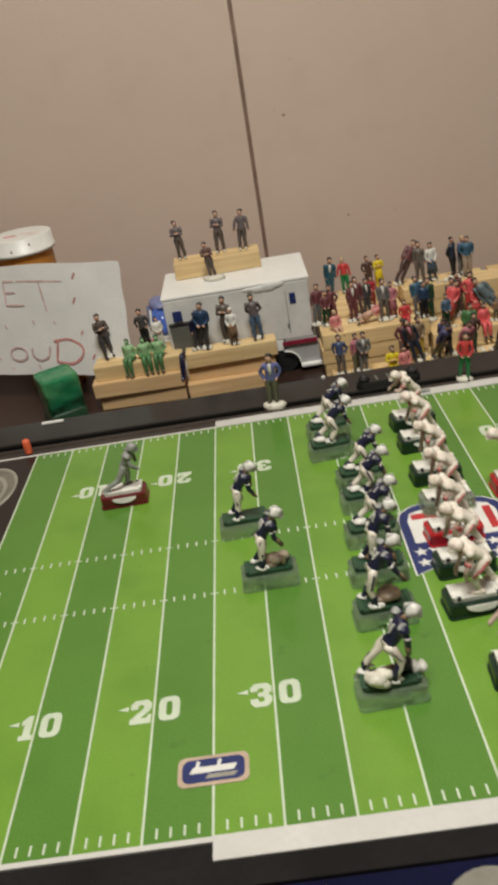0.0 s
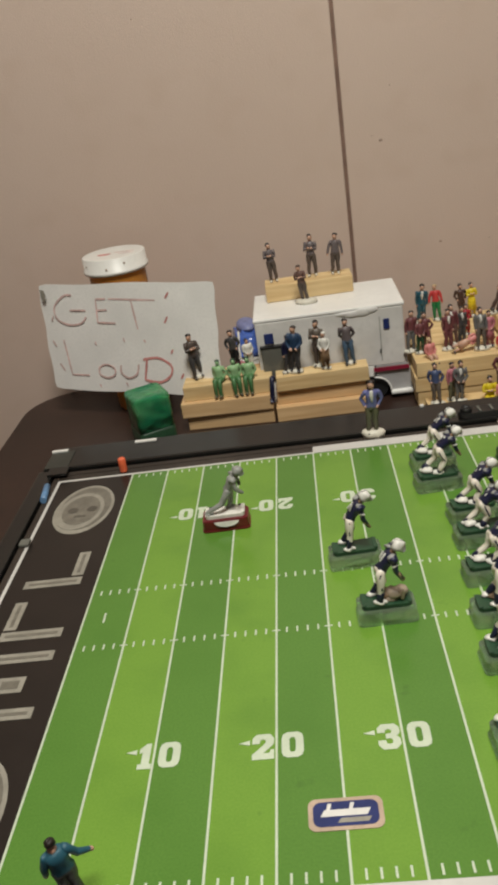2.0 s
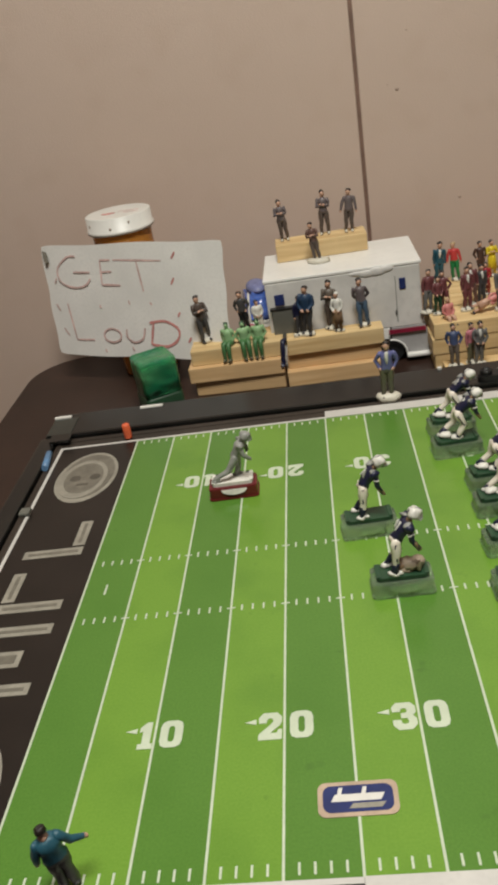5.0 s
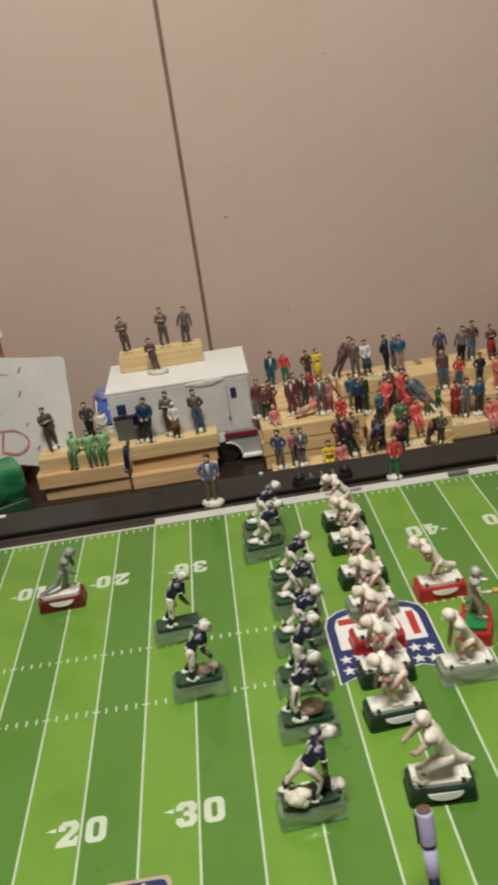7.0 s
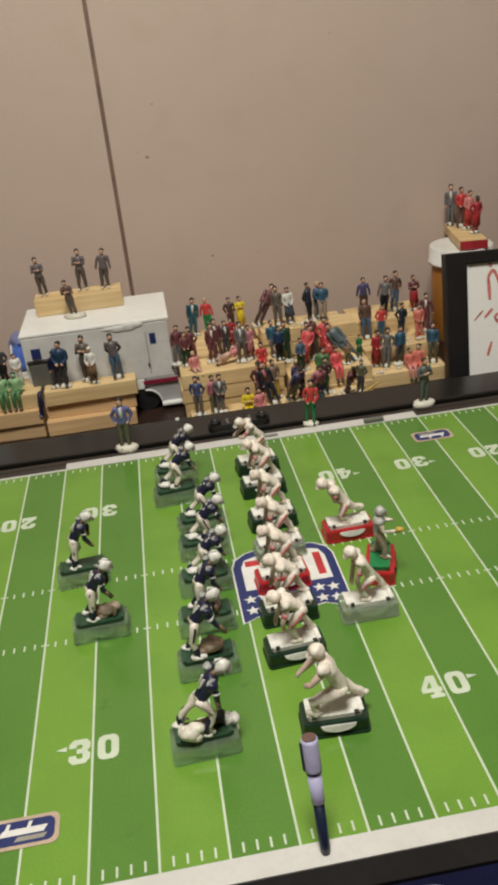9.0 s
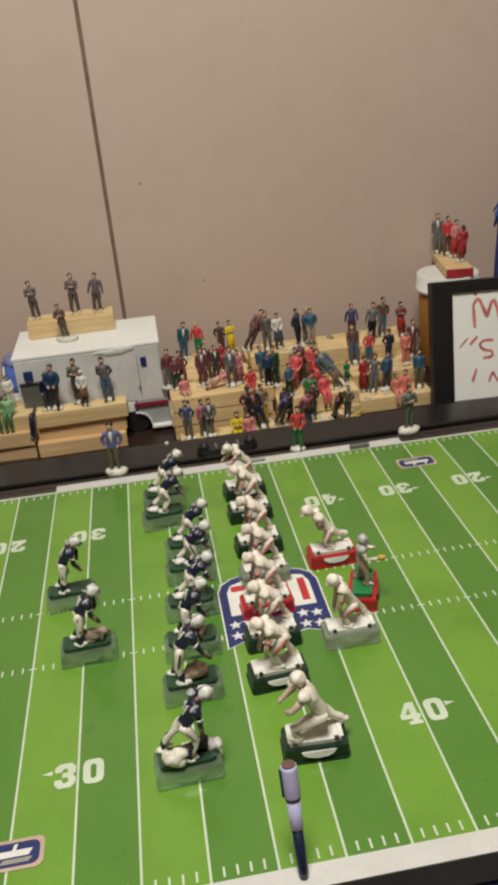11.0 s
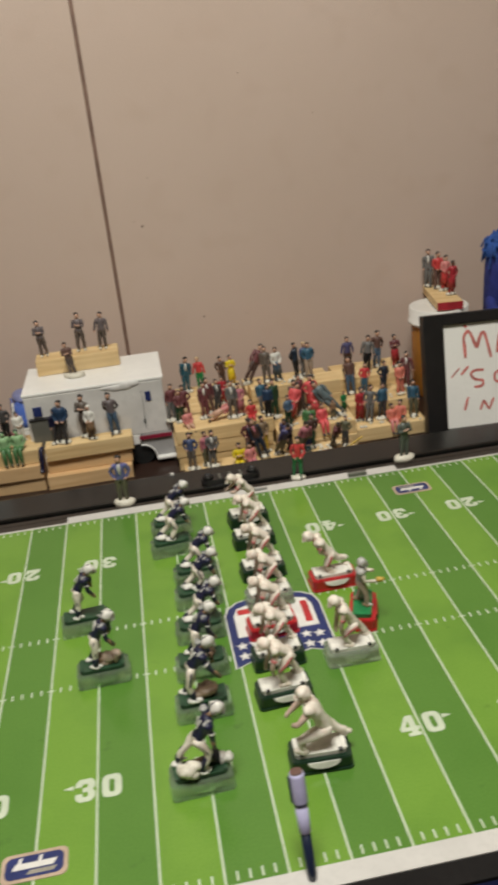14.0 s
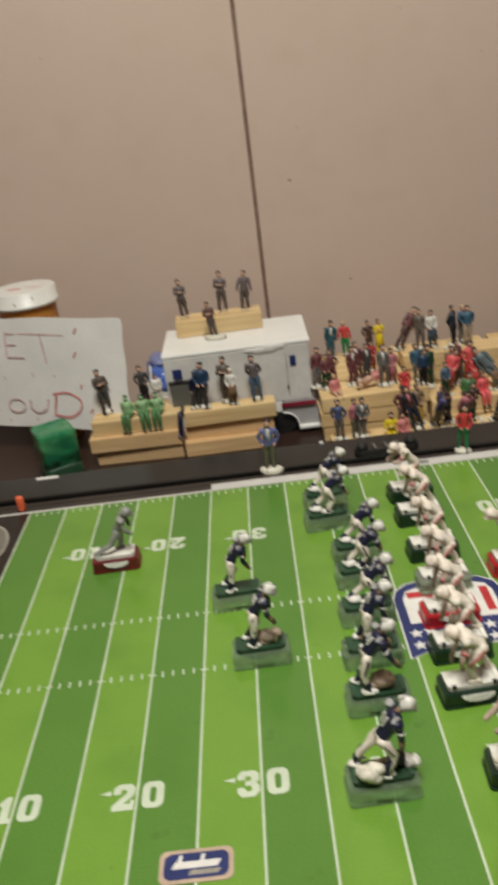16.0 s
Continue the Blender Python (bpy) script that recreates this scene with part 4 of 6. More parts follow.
def figurine(x, y, z, top, legs, arms="sides", other=None, turn=0.0, tall=0.052, lean=0.0, sway=0.0, skin="skin", hair="hair", shirt="", sleeves="", skirt=False, sits=False, drop=0.20, fold=0.20, putty=True,
             base=False, shoes="charcoal", girth=1.0, label="", group="spectator figurines"):
    """One painted figurine as a single mesh. lean tips it over sideways, sway forwards, in degrees."""
    turn, lean, sway = turn + random.uniform(-20, 20), lean + random.uniform(-4, 4), sway + random.uniform(-4, 4)
    bm, slots = bmesh.new(), []
    colours = {"top": top, "legs": legs, "shoes": shoes, "skin": skin, "hair": hair, "sleeves": sleeves or top, "shirt": shirt}
    j = sitting(arms, drop, fold) if sits else standing(arms, other, random.uniform(0.045, 0.070), random.uniform(-0.03, 0.03))
    emit_figure(bm, j, colours, slots, girth, skirt)
    roughen(bm, 0.009)
    tip = Euler((radians(sway), radians(lean), 0)).to_matrix()
    for v in bm.verts:
        v.co = tip @ v.co
    low = min(v.co.z for v in bm.verts)
    if not sits:
        for v in bm.verts:
            v.co.z -= low
    if putty and not sits:
        slots.append("putty")
        w = 0.17 * base if base else random.uniform(0.10, 0.19)
        n0 = len(bm.verts)
        rise = 0.032 if base > 1 else 0.0
        loft(bm, [(0.01, 0.02, 0.0, w, w * 0.66), (0.01, 0.02, 0.045 + rise, w * 0.97, w * 0.62), (0, 0.02, 0.070 + rise * 1.15, w * 0.80, w * 0.50), (0, 0.02, 0.082 + rise * 1.2, w * 0.50, w * 0.30)], len(slots) - 1, 11)
        bm.verts.ensure_lookup_table()
        for v in bm.verts[n0:]:
            v.co.x *= random.uniform(0.88, 1.12)
            v.co.y *= random.uniform(0.88, 1.12)
        for v in bm.verts[:n0]:
            v.co.z += 0.012 + rise * 0.8
    me = mesh_of("figurine", bm, [paint(c) for c in slots])
    ob = new("figurine", me)
    ob.matrix_world = pose(x, y, z + 0.0001, 0, 0, turn) @ Matrix.Scale(tall, 4)
    if not label:
        what = "seated painted figurine" if sits else "painted figurine"
        above, below = (c.replace("_", " ").replace("skin", "bare legs") for c in (top, legs))
        label = f"{what} all in {above} on a pine block" if above == below else f"{what} in {above} and {below} on a pine block"
    return tagged(ob, label, "figurine", group)


T1, T2, T3, T4 = (TOP + LAYER * k for k in (1, 2, 3, 4))
# on the blocks before the van
figurine(0.050, 0.677, T3, "umber", "charcoal", "folded", tall=0.06, turn=20, lean=-5)
for gx, gt in ((0.078, 0.0), (0.0965, 6.0), (0.114, -5.0)):
    figurine(gx, 0.659, T3, "lime", "moss", "hips", sits=True, drop=0.36, girth=1.3, turn=gt, tall=0.0505, skin="lime", hair="dark_green", shoes="olive", label="pale green plastic seated figurine with dangling legs", group="green seated figurines")
figurine(0.098, 0.690, T3, "charcoal", "black", "hips", turn=-15, tall=0.0526)
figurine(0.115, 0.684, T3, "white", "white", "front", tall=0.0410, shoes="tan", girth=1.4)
figurine(0.162, 0.658, T3, "navy", "charcoal", "sides", turn=10, tall=0.0482)
figurine(0.171, 0.656, T3, "marine", "charcoal", "front", turn=-12, tall=0.06, girth=1.2)
figurine(0.201, 0.664, T3, "taupe", "umber", "folded", tall=0.06)
figurine(0.208, 0.655, T3, "white", "tan", "front", tall=0.047, skirt=True, hair="white")
figurine(0.238, 0.660, T3, "mauve_grey", "denim", "behind", tall=0.058)
# on the van and the block on its roof
figurine(0.193, 0.726, ROOF, "brown", "umber", "folded", turn=12, tall=0.048, lean=-8, base=1.7, label="brown painted figurine on a pale foot on the van roof")
for rx, ry, rt, tall in ((0.156, 0.766, "folded", 0.0510), (0.206, 0.769, "folded", 0.0540), (0.235, 0.764, "out", 0.0530)):
    figurine(rx, ry, ROOF + 0.0215, "mauve_grey", "umber", rt, turn=random.uniform(-12, 12), tall=tall, shoes="putty", putty=False, label="grey uniformed figurine on the block above the van", group="uniformed figurines")
# middle stand, back row
figurine(0.341, 0.775, T3, "teal", "teal", "sides", shirt="white", turn=8, tall=0.0545)
figurine(0.364, 0.780, T3, "red", "green", "out", tall=0.0490, hair="blond")
figurine(0.396, 0.778, T3, "chocolate", "chocolate", "hips", tall=0.0470, turn=10)
figurine(0.409, 0.777, T3, "yellow", "yellow", "folded", skirt=True, tall=0.046)
# middle stand, second row
figurine(0.313, 0.676, T3, "maroon", "grey", "sides", tall=0.0515)
figurine(0.323, 0.666, T3, "maroon", "dark_green", "front", tall=0.0448)
figurine(0.334, 0.677, T3, "maroon", "maroon", "hips", tall=0.0482, turn=-10)
figurine(0.357, 0.668, T3, "maroon", "maroon", "sides", shirt="white", tall=0.0504)
figurine(0.366, 0.680, T3, "maroon", "brown", "sides", shirt="white", tall=0.0515)
figurine(0.376, 0.683, T3, "charcoal", "charcoal", "sides", shirt="white", tall=0.0470)
figurine(0.387, 0.712, T3, "crimson", "crimson", "front", tall=0.0400, skirt=True)
figurine(0.393, 0.655, T3, "grey", "taupe", "sides", shirt="white", tall=0.0515, turn=-8)
figurine(0.404, 0.660, T3, "rose", "rose", "front", skirt=True, tall=0.0448)
figurine(0.332, 0.650, T3, "pink", "skin", "front", sits=True, drop=0.15, tall=0.0460, hair="blond")
figurine(0.416, 0.648, T3, "red", "red", "front", sits=True, drop=0.10, fold=0.18, tall=0.0460)
ob = figurine(0.362, 0.652, T3 + 0.0035, "pink", "skin", "front", tall=0.0448, putty=False, skirt=True, label="pink painted figurine lying on its side on a pine block")
ob.matrix_world = pose(0.358, 0.652, T3 + 0.0052, 0, 68, 8) @ Matrix.Scale(0.040, 4)
figurine(0.437, 0.643, T3, "marine", "black", "sides", tall=0.0450, girth=1.15)
figurine(0.434, 0.655, T3, "sea_blue", "grey", "sides", tall=0.0480)
figurine(0.452, 0.678, T2, "dark_green", "dark_green", "sides", tall=0.0560)
figurine(0.4235, 0.722, T4, "maroon", "chocolate", "out", "sides", lean=35, tall=0.0560, turn=5)
figurine(0.451, 0.716, T4, "taupe", "taupe", "sides", tall=0.0520)
figurine(0.467, 0.718, T4, "white", "denim", "front", skirt=True, tall=0.0493)
figurine(0.493, 0.716, T4, "ink", "black", "behind", tall=0.0520, turn=30)
figurine(0.503, 0.724, T4, "blue", "grey", "front", tall=0.0490, turn=20, hair="blond")
figurine(0.510, 0.714, T4, "sea_blue", "sand", "hips", tall=0.0500, turn=-15, girth=1.25)
# middle stand, crowded steps
figurine(0.466, 0.660, T2, "coral", "coral", "front", skirt=True, lean=16, tall=0.0530, turn=10, girth=1.2)
figurine(0.480, 0.676, T2, "brown", "brown", "folded", tall=0.0515)
figurine(0.503, 0.680, T2, "coral", "red", "hips", tall=0.0550, girth=1.1)
figurine(0.505, 0.664, T2, "coral", "coral", "front", tall=0.0400, skirt=True, girth=1.3)
figurine(0.491, 0.682, T2, "maroon", "umber", "sides", tall=0.0560, turn=25)
figurine(0.537, 0.653, T2, "slate", "slate", "sides", lean=-38, tall=0.0620, label="slate-grey figurine tipped against its neighbours")
figurine(0.544, 0.665, T2, "green", "green", "front", tall=0.0300, skirt=True)
figurine(0.489, 0.640, T2, "moss", "chocolate", "front", sits=True, drop=0.40, tall=0.0540, girth=1.3, turn=-10)
figurine(0.5065, 0.640, T2, "coral", "coral", "front", sits=True, drop=0.30, tall=0.0500, girth=1.15, turn=10)
figurine(0.463, 0.642, T2, "denim", "dark_green", "front", tall=0.0448, turn=15)
figurine(0.524, 0.645, T2, "tan", "olive", "sides", tall=0.0291)
# middle stand, lowest step
figurine(0.329, 0.598, T1, "blue", "taupe", "hips", tall=0.0500)
figurine(0.347, 0.604, T1, "rose", "olive", "sides", tall=0.0482, turn=15)
figurine(0.354, 0.597, T1, "grey", "grey", "front", shirt="white", tall=0.0515)
figurine(0.404, 0.606, T1, "maroon", "brown", "hips", tall=0.0538)
figurine(0.421, 0.600, T1, "chocolate", "ink", "sides", lean=-16, tall=0.0560, sleeves="ink", shirt="rose")
figurine(0.388, 0.596, T1, "yellow", "yellow", "folded", sits=True, drop=0.06, fold=0.15, tall=0.0525)
figurine(0.402, 0.594, T1, "pink", "rose", "front", sits=True, drop=0.06, fold=0.15, tall=0.0504)
figurine(0.440, 0.604, T1, "violet", "olive", "out", "front", tall=0.0520, turn=10, sway=26, girth=1.2)
figurine(0.425, 0.616, T1, "leather", "gold", "front", tall=0.0520)
figurine(0.458, 0.610, T1, "violet", "navy", "front", tall=0.0530, turn=-20, sway=24, girth=1.2)
figurine(0.470, 0.600, T1, "rose", "olive", "out", tall=0.0490, turn=-10, sway=22, girth=1.2)
figurine(0.484, 0.607, T1, "chocolate", "dark_green", "hips", tall=0.0490)
figurine(0.477, 0.592, T1, "navy", "teal", "front", tall=0.0246, putty=False)
figurine(0.510, 0.602, T1, "maroon", "charcoal", "front", lean=-20, sway=26, tall=0.0490, turn=30, girth=1.2)
figurine(0.526, 0.598, T1, "olive", "charcoal", "hips", tall=0.0410, turn=-20, girth=1.15)
# stand beside the framed sign, from the top step down
figurine(0.581, 0.772, T3, "violet", "chocolate", "out", tall=0.0515)
figurine(0.602, 0.750, T3, "grey", "black", "out", lean=8, tall=0.0545)
figurine(0.622, 0.765, T3, "brown", "denim", "hips", tall=0.0550, turn=-10)
figurine(0.648, 0.755, T3, "maroon", "crimson", "folded", skirt=True, tall=0.0493)
figurine(0.571, 0.722, T2, "brown", "denim", "sides", tall=0.0560)
figurine(0.588, 0.717, T2, "red", "sea_blue", "hips", tall=0.0455, turn=12)
figurine(0.614, 0.712, T2, "ink", "ink", "hips", tall=0.0470)
figurine(0.634, 0.694, T2, "salmon", "salmon", "front", tall=0.0482, shoes="putty", girth=1.2)
figurine(0.650, 0.718, T2, "maroon", "maroon", "out", shirt="white", tall=0.0526)
figurine(0.566, 0.668, T1, "crimson", "crimson", "front", skirt=True, tall=0.0504)
figurine(0.578, 0.662, T1, "grey", "grey", "hips", tall=0.0526, turn=-8)
figurine(0.597, 0.664, T1, "sea_blue", "charcoal", "sides", tall=0.0525)
figurine(0.639, 0.656, T1, "sea_blue", "olive", "sides", tall=0.0526)
figurine(0.607, 0.650, T1, "salmon", "pink", "front", sits=True, drop=0.30, tall=0.0483)
figurine(0.618, 0.652, T1, "salmon", "salmon", "front", sits=True, drop=0.30, tall=0.0546)
# crumbs of putty that hold the feet
for lo, hi, z, count in (((0.448, 0.588), (0.536, 0.614), T1, 44), ((0.456, 0.636), (0.545, 0.652), T2, 26), ((0.466, 0.704), (0.500, 0.714), T4, 12), ((0.560, 0.690), (0.650, 0.706), T2, 12), ((0.562, 0.644), (0.648, 0.655), T1, 12)):
    bm = bmesh.new()
    for _ in range(count):
        r = random.uniform(0.0014, 0.0034)
        ball(bm, (random.uniform(lo[0], hi[0]), random.uniform(lo[1], hi[1]), z + r * 0.42), (r, r * random.uniform(0.6, 1.0), r * 0.5), 0, 7, 5)
    tagged(part("putty_crumbs", bm, paint("putty")), "pale crumbs of putty on a pine block", "putty", kind="stuff")
bm = bmesh.new()
for k in range(4):
    tube(bm, [(0.529 + 0.0042 * k, 0.5892 + 0.0006 * (k % 2), T1 + 0.0035 + 0.0024 * k), (0.5332 + 0.0042 * k, 0.5892 + 0.0006 * ((k + 1) % 2), T1 + 0.0059 + 0.0024 * k)], [0.0016, 0.0016], 0, 6)
box(bm, (0.5270, 0.5870, T1), (0.5300, 0.5915, T1 + 0.0036), 0.0004)
tagged(part("yellow_strip", bm, paint("gold")), "small bent yellow strip on a pine block", "strip")
# along the far sideline, on the white strip
figurine(0.244, 0.4745, 0.0009, "lavender", "olive", "hips", shirt="white", tall=0.060, base=1.15, sleeves="lavender", label="figurine in a lavender-blue jacket on the sideline strip", group="sideline figurines")
figurine(0.437, 0.4700, 0.0009, "red", "green", "front", tall=0.052, girth=0.84, base=True, label="figurine in red top and green trousers on the sideline", group="sideline figurines")
figurine(0.562, 0.4740, 0.0012, "grey_green", "grey_green", "folded", tall=0.0535, base=1.4, label="grey-green coated figurine on a pale lumpy foot", group="sideline figurines")
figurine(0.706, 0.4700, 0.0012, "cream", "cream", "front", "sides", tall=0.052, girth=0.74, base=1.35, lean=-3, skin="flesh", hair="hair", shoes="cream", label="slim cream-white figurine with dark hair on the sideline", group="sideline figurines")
figurine(0.0465, 0.0035, 0.0004, "teal", "charcoal", "stretch", "out", tall=0.0460, lean=4, turn=195, girth=1.3, putty=False, label="figurine in a teal jacket near the end zone", group="sideline figurines")


# ---- football figurines on their bases ----
STANCES = {
    # neck, head, hip, shoulder, elbow, hand, two knees, two feet: each as (ahead, up)
    "ready": ((0.15, 0.79), (0.23, 0.875), (-0.05, 0.5), (0.13, 0.76), (0.175, 0.595), (0.215, 0.43), (-0.01, 0.27), (-0.06, 0.27), (-0.17, 0.05), (-0.1, 0.05)),
    "guard": ((0.31, 0.755), (0.405, 0.835), (0.03, 0.5), (0.27, 0.73), (0.36, 0.55), (0.39, 0.41), (-0.015, 0.28), (0.125, 0.29), (-0.26, 0.06), (0.0, 0.05)),
    "lunge": ((0.21, 0.78), (0.31, 0.865), (0.02, 0.47), (0.17, 0.745), (0.22, 0.58), (0.16, 0.42), (-0.12, 0.30), (0.13, 0.31), (-0.26, 0.11), (0.03, 0.06)),
    "post": ((0.09, 0.77), (0.17, 0.855), (-0.1, 0.5), (0.06, 0.735), (0.16, 0.56), (0.24, 0.38), (-0.1, 0.28), (-0.16, 0.27), (-0.22, 0.05), (-0.12, 0.05)),
    "line": ((0.14, 0.735), (0.24, 0.77), (-0.13, 0.52), (0.085, 0.715), (0.15, 0.47), (0.19, 0.25), (0.06, 0.3), (-0.16, 0.29), (-0.02, 0.05), (-0.29, 0.07)),
    "reach": ((0.17, 0.835), (0.3, 0.89), (-0.14, 0.48), (0.08, 0.815), (0.26, 0.62), (0.38, 0.58), (0.06, 0.28), (-0.2, 0.28), (0.02, 0.05), (-0.31, 0.08)),
    "tackle": ((0.11, 0.78), (0.16, 0.885), (-0.10, 0.31), (0.11, 0.725), (0.24, 0.56), (0.36, 0.48), (0.26, 0.20), (-0.24, 0.15), (0.22, 0.06), (-0.38, 0.08)),
    "stoop": ((0.33, 0.84), (0.48, 0.93), (0.03, 0.42), (0.26, 0.80), (0.27, 0.62), (0.16, 0.48), (0.14, 0.22), (-0.16, 0.22), (0.02, 0.05), (-0.34, 0.20)),
    "lean": ((0.16, 0.8), (0.25, 0.89), (-0.06, 0.39), (0.13, 0.765), (0.18, 0.50), (0.19, 0.22), (0.14, 0.25), (-0.2, 0.23), (0.05, 0.05), (-0.31, 0.06)),
    "poise": ((0.30, 0.80), (0.395, 0.890), (0.13, 0.48), (0.27, 0.765), (0.33, 0.60), (0.40, 0.48), (0.17, 0.27), (-0.04, 0.22), (0.10, 0.05), (-0.34, 0.07)),
    "upright": ((0.00, 0.83), (0.02, 0.915), (-0.02, 0.49), (0.00, 0.79), (0.08, 0.62), (0.26, 0.62), (0.00, 0.27), (0.08, 0.27), (-0.10, 0.05), (0.08, 0.05)),
}


def bent(style):
    """Joints of a football figure that faces +x; lengths are parts of its standing height."""
    neck, head, hip, sh, el, hand, knee_a, knee_b, foot_a, foot_b = STANCES[style]
    j = {"face": (1, 0, -0.25), "neck": (neck[0], 0, neck[1]), "head": (head[0], 0, head[1])}
    for s, sign, knee, foot in (("l", 1, knee_a, foot_a), ("r", -1, knee_b, foot_b)):
        j["hip_" + s] = (hip[0], sign * 0.072, hip[1])
        j["sh_" + s] = (sh[0], sign * 0.150, sh[1])
        j["el_" + s] = (el[0] + 0.02 * sign, sign * 0.195, el[1])
        j["hand_" + s] = (hand[0] - 0.03 * sign, sign * 0.130, hand[1] + 0.03 * sign)
        j["knee_" + s] = (knee[0], sign * 0.100, knee[1])
        j["foot_" + s] = (foot[0], sign * 0.110, foot[1])
        j["toe_" + s] = (foot[0] + 0.085, sign * 0.115, foot[1] - 0.018)
    return j


NAVY_SIDE = dict(top="navy", legs="cream", shoes="white", skin="tan", hair="hair", sleeves="navy", helmet="white", mask="silver", crest="navy")
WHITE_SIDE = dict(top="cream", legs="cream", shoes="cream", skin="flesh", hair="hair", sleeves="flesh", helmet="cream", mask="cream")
SILVER_SIDE = dict(top="silver", legs="silver", shoes="silver", skin="silver", hair="silver", sleeves="silver", helmet="silver", mask="silver")
GREY_SIDE = dict(top="pale_grey", legs="sand", shoes="white", skin="sand", hair="hair", sleeves="cream", helmet="pale_grey", mask="silver")
BASES = {}


def base_materials(kind):
    if not BASES:
        BASES["clear"] = BASE_CLEAR
        BASES["milky"] = clear_plastic("milky_base_plastic", (0.74, 0.84, 0.66), 0.16, 0.80)
        BASES["dark"] = plain("dark_green_base_plastic", (0.010, 0.030, 0.016), 0.3, vary=0.2, grain=300, patch=80, bump=0.05)
        BASES["red"] = plain("red_base_plastic", (0.42, 0.018, 0.022), 0.3, vary=0.2, grain=300, patch=80, bump=0.05)
        BASES["wine"] = plain("dark_red_base_plastic", (0.13, 0.012, 0.016), 0.3, vary=0.2, grain=300, patch=80, bump=0.05)
    return BASES[kind]


def lumps(bm, at, size, slot, rng, count=5):
    """A knobbly heap: small balls that overlap round one place."""
    for _ in range(count):
        k = rng.uniform(0.50, 0.78)
        ball(bm, tuple(a + r * rng.uniform(-0.5, 0.5) for a, r in zip(at, size)), tuple(r * k for r in size), slot, 9, 6)


def football_figure(x, y, turn, style, side, base, platform, tall=0.043, words="", stripes=False, ball_in_hand=False, group="football figurines", facing=None, lump=False):
    """A base on the field and, standing on it, one figurine of a single mesh; x, y: the middle of the base."""
    b = thing("figure_base", (x, y - 0.0003, 0.0003), turn, f"{words.split('|')[1]} plastic slot base standing on the field", "figurine base", group + " bases")
    bm = slab(bmesh.new(), round_rect(0.0398, 0.0212, 0.0032), 0.0012, 0.0104)
    bmesh.ops.bevel(bm, geom=[e for e in bm.edges if abs(e.verts[0].co.z - e.verts[1].co.z) < 1e-6], offset=0.0007, segments=2, affect="EDGES")
    mat = base_materials(base)
    part("shell", bm, mat, b)
    bm = slab(bmesh.new(), round_rect(0.0414, 0.0230, 0.0034), 0.0, 0.0016)
    part("flange", bm, mat, b)
    bm = bmesh.new()
    flip = 1 if math.cos(radians(turn)) > 0 else -1
    half = [(0.0105 * math.cos(math.pi * k / 12), -0.0046 * math.sin(math.pi * k / 12)) for k in range(13)]
    slab(bm, [(a, b * flip + 0.0019 * flip) for a, b in (half[::-1] if flip > 0 else half)], 0.0, 0.0012)
    tab = part("tab", bm, paint("white") if base in ("dark", "wine", "red") and side is not GREY_SIDE else mat, b)
    tab.matrix_local = pose(0.001, -0.0106, 0.0072, 78, 0, 0) if math.cos(radians(turn)) > 0 else pose(-0.001, 0.0106, 0.0072, -78, 0, 0)
    # the figurine with its moulded platform
    bm, slots = bmesh.new(), []
    thick = (0.064 if style == "tackle" else 0.060 if style == "stoop" else 0.054 if side is WHITE_SIDE else 0.053) / tall
    emit_figure(bm, bent(style), side, slots, min(1.5, thick), shell_size=(0.0041 if side is GREY_SIDE else 0.0047) / tall)
    if side is NAVY_SIDE:
        slots += ["navy"]
        n = slots.index("navy")
        for s, sign in (("l", 1), ("r", -1)):
            foot, knee = Vector(bent(style)["foot_" + s]), Vector(bent(style)["knee_" + s])
            tube(bm, [foot.lerp(knee, 0.02), foot.lerp(knee, 0.34 if style == "guard" else 0.72 if style == "lunge" else 0.55)], [0.040 * thick, 0.047 * thick], n, 8)
            el, hand = Vector(bent(style)["el_" + s]), Vector(bent(style)["hand_" + s])
            tube(bm, [el.lerp(hand, 0.30), el.lerp(hand, 0.95)], [0.034 * thick, 0.028 * thick], slots.index("tan"), 7)
            hip = Vector(bent(style)["hip_" + s])
            tube(bm, [hip + Vector((0, sign * 0.052 * thick, 0)), knee + Vector((0, sign * 0.036 * thick, 0))], [0.017 * thick, 0.014 * thick], n, 6)
            sh = Vector(bent(style)["sh_" + s])
            ball(bm, sh + Vector((-0.012, -sign * 0.018, 0.040)), (0.054 * thick, 0.050 * thick, 0.028 * thick), slots.index("silver"), 9, 6)
        slots.append("white")
        for s, sign in (("l", 1), ("r", -1)):
            sh, el = Vector(bent(style)["sh_" + s]), Vector(bent(style)["el_" + s])
            tube(bm, [sh.lerp(el, 0.48), sh.lerp(el, 0.62)], [0.042 * thick, 0.041 * thick], len(slots) - 1, 8, caps=False)
        neck = Vector(bent(style)["neck"])
        hipc = (Vector(bent(style)["hip_l"]) + Vector(bent(style)["hip_r"])) / 2
        for k in (-0.035, 0.035):
            c = hipc.lerp(neck, 0.62)
            away = Vector((-(neck - hipc).z, 0, (neck - hipc).x)).normalized()
            tube(bm, [c + away * 0.086 + Vector((0, k, 0)) - (neck - hipc) * 0.16, c + away * 0.090 + Vector((0, k, 0)) + (neck - hipc) * 0.16], [0.016, 0.016], len(slots) - 1, 6)
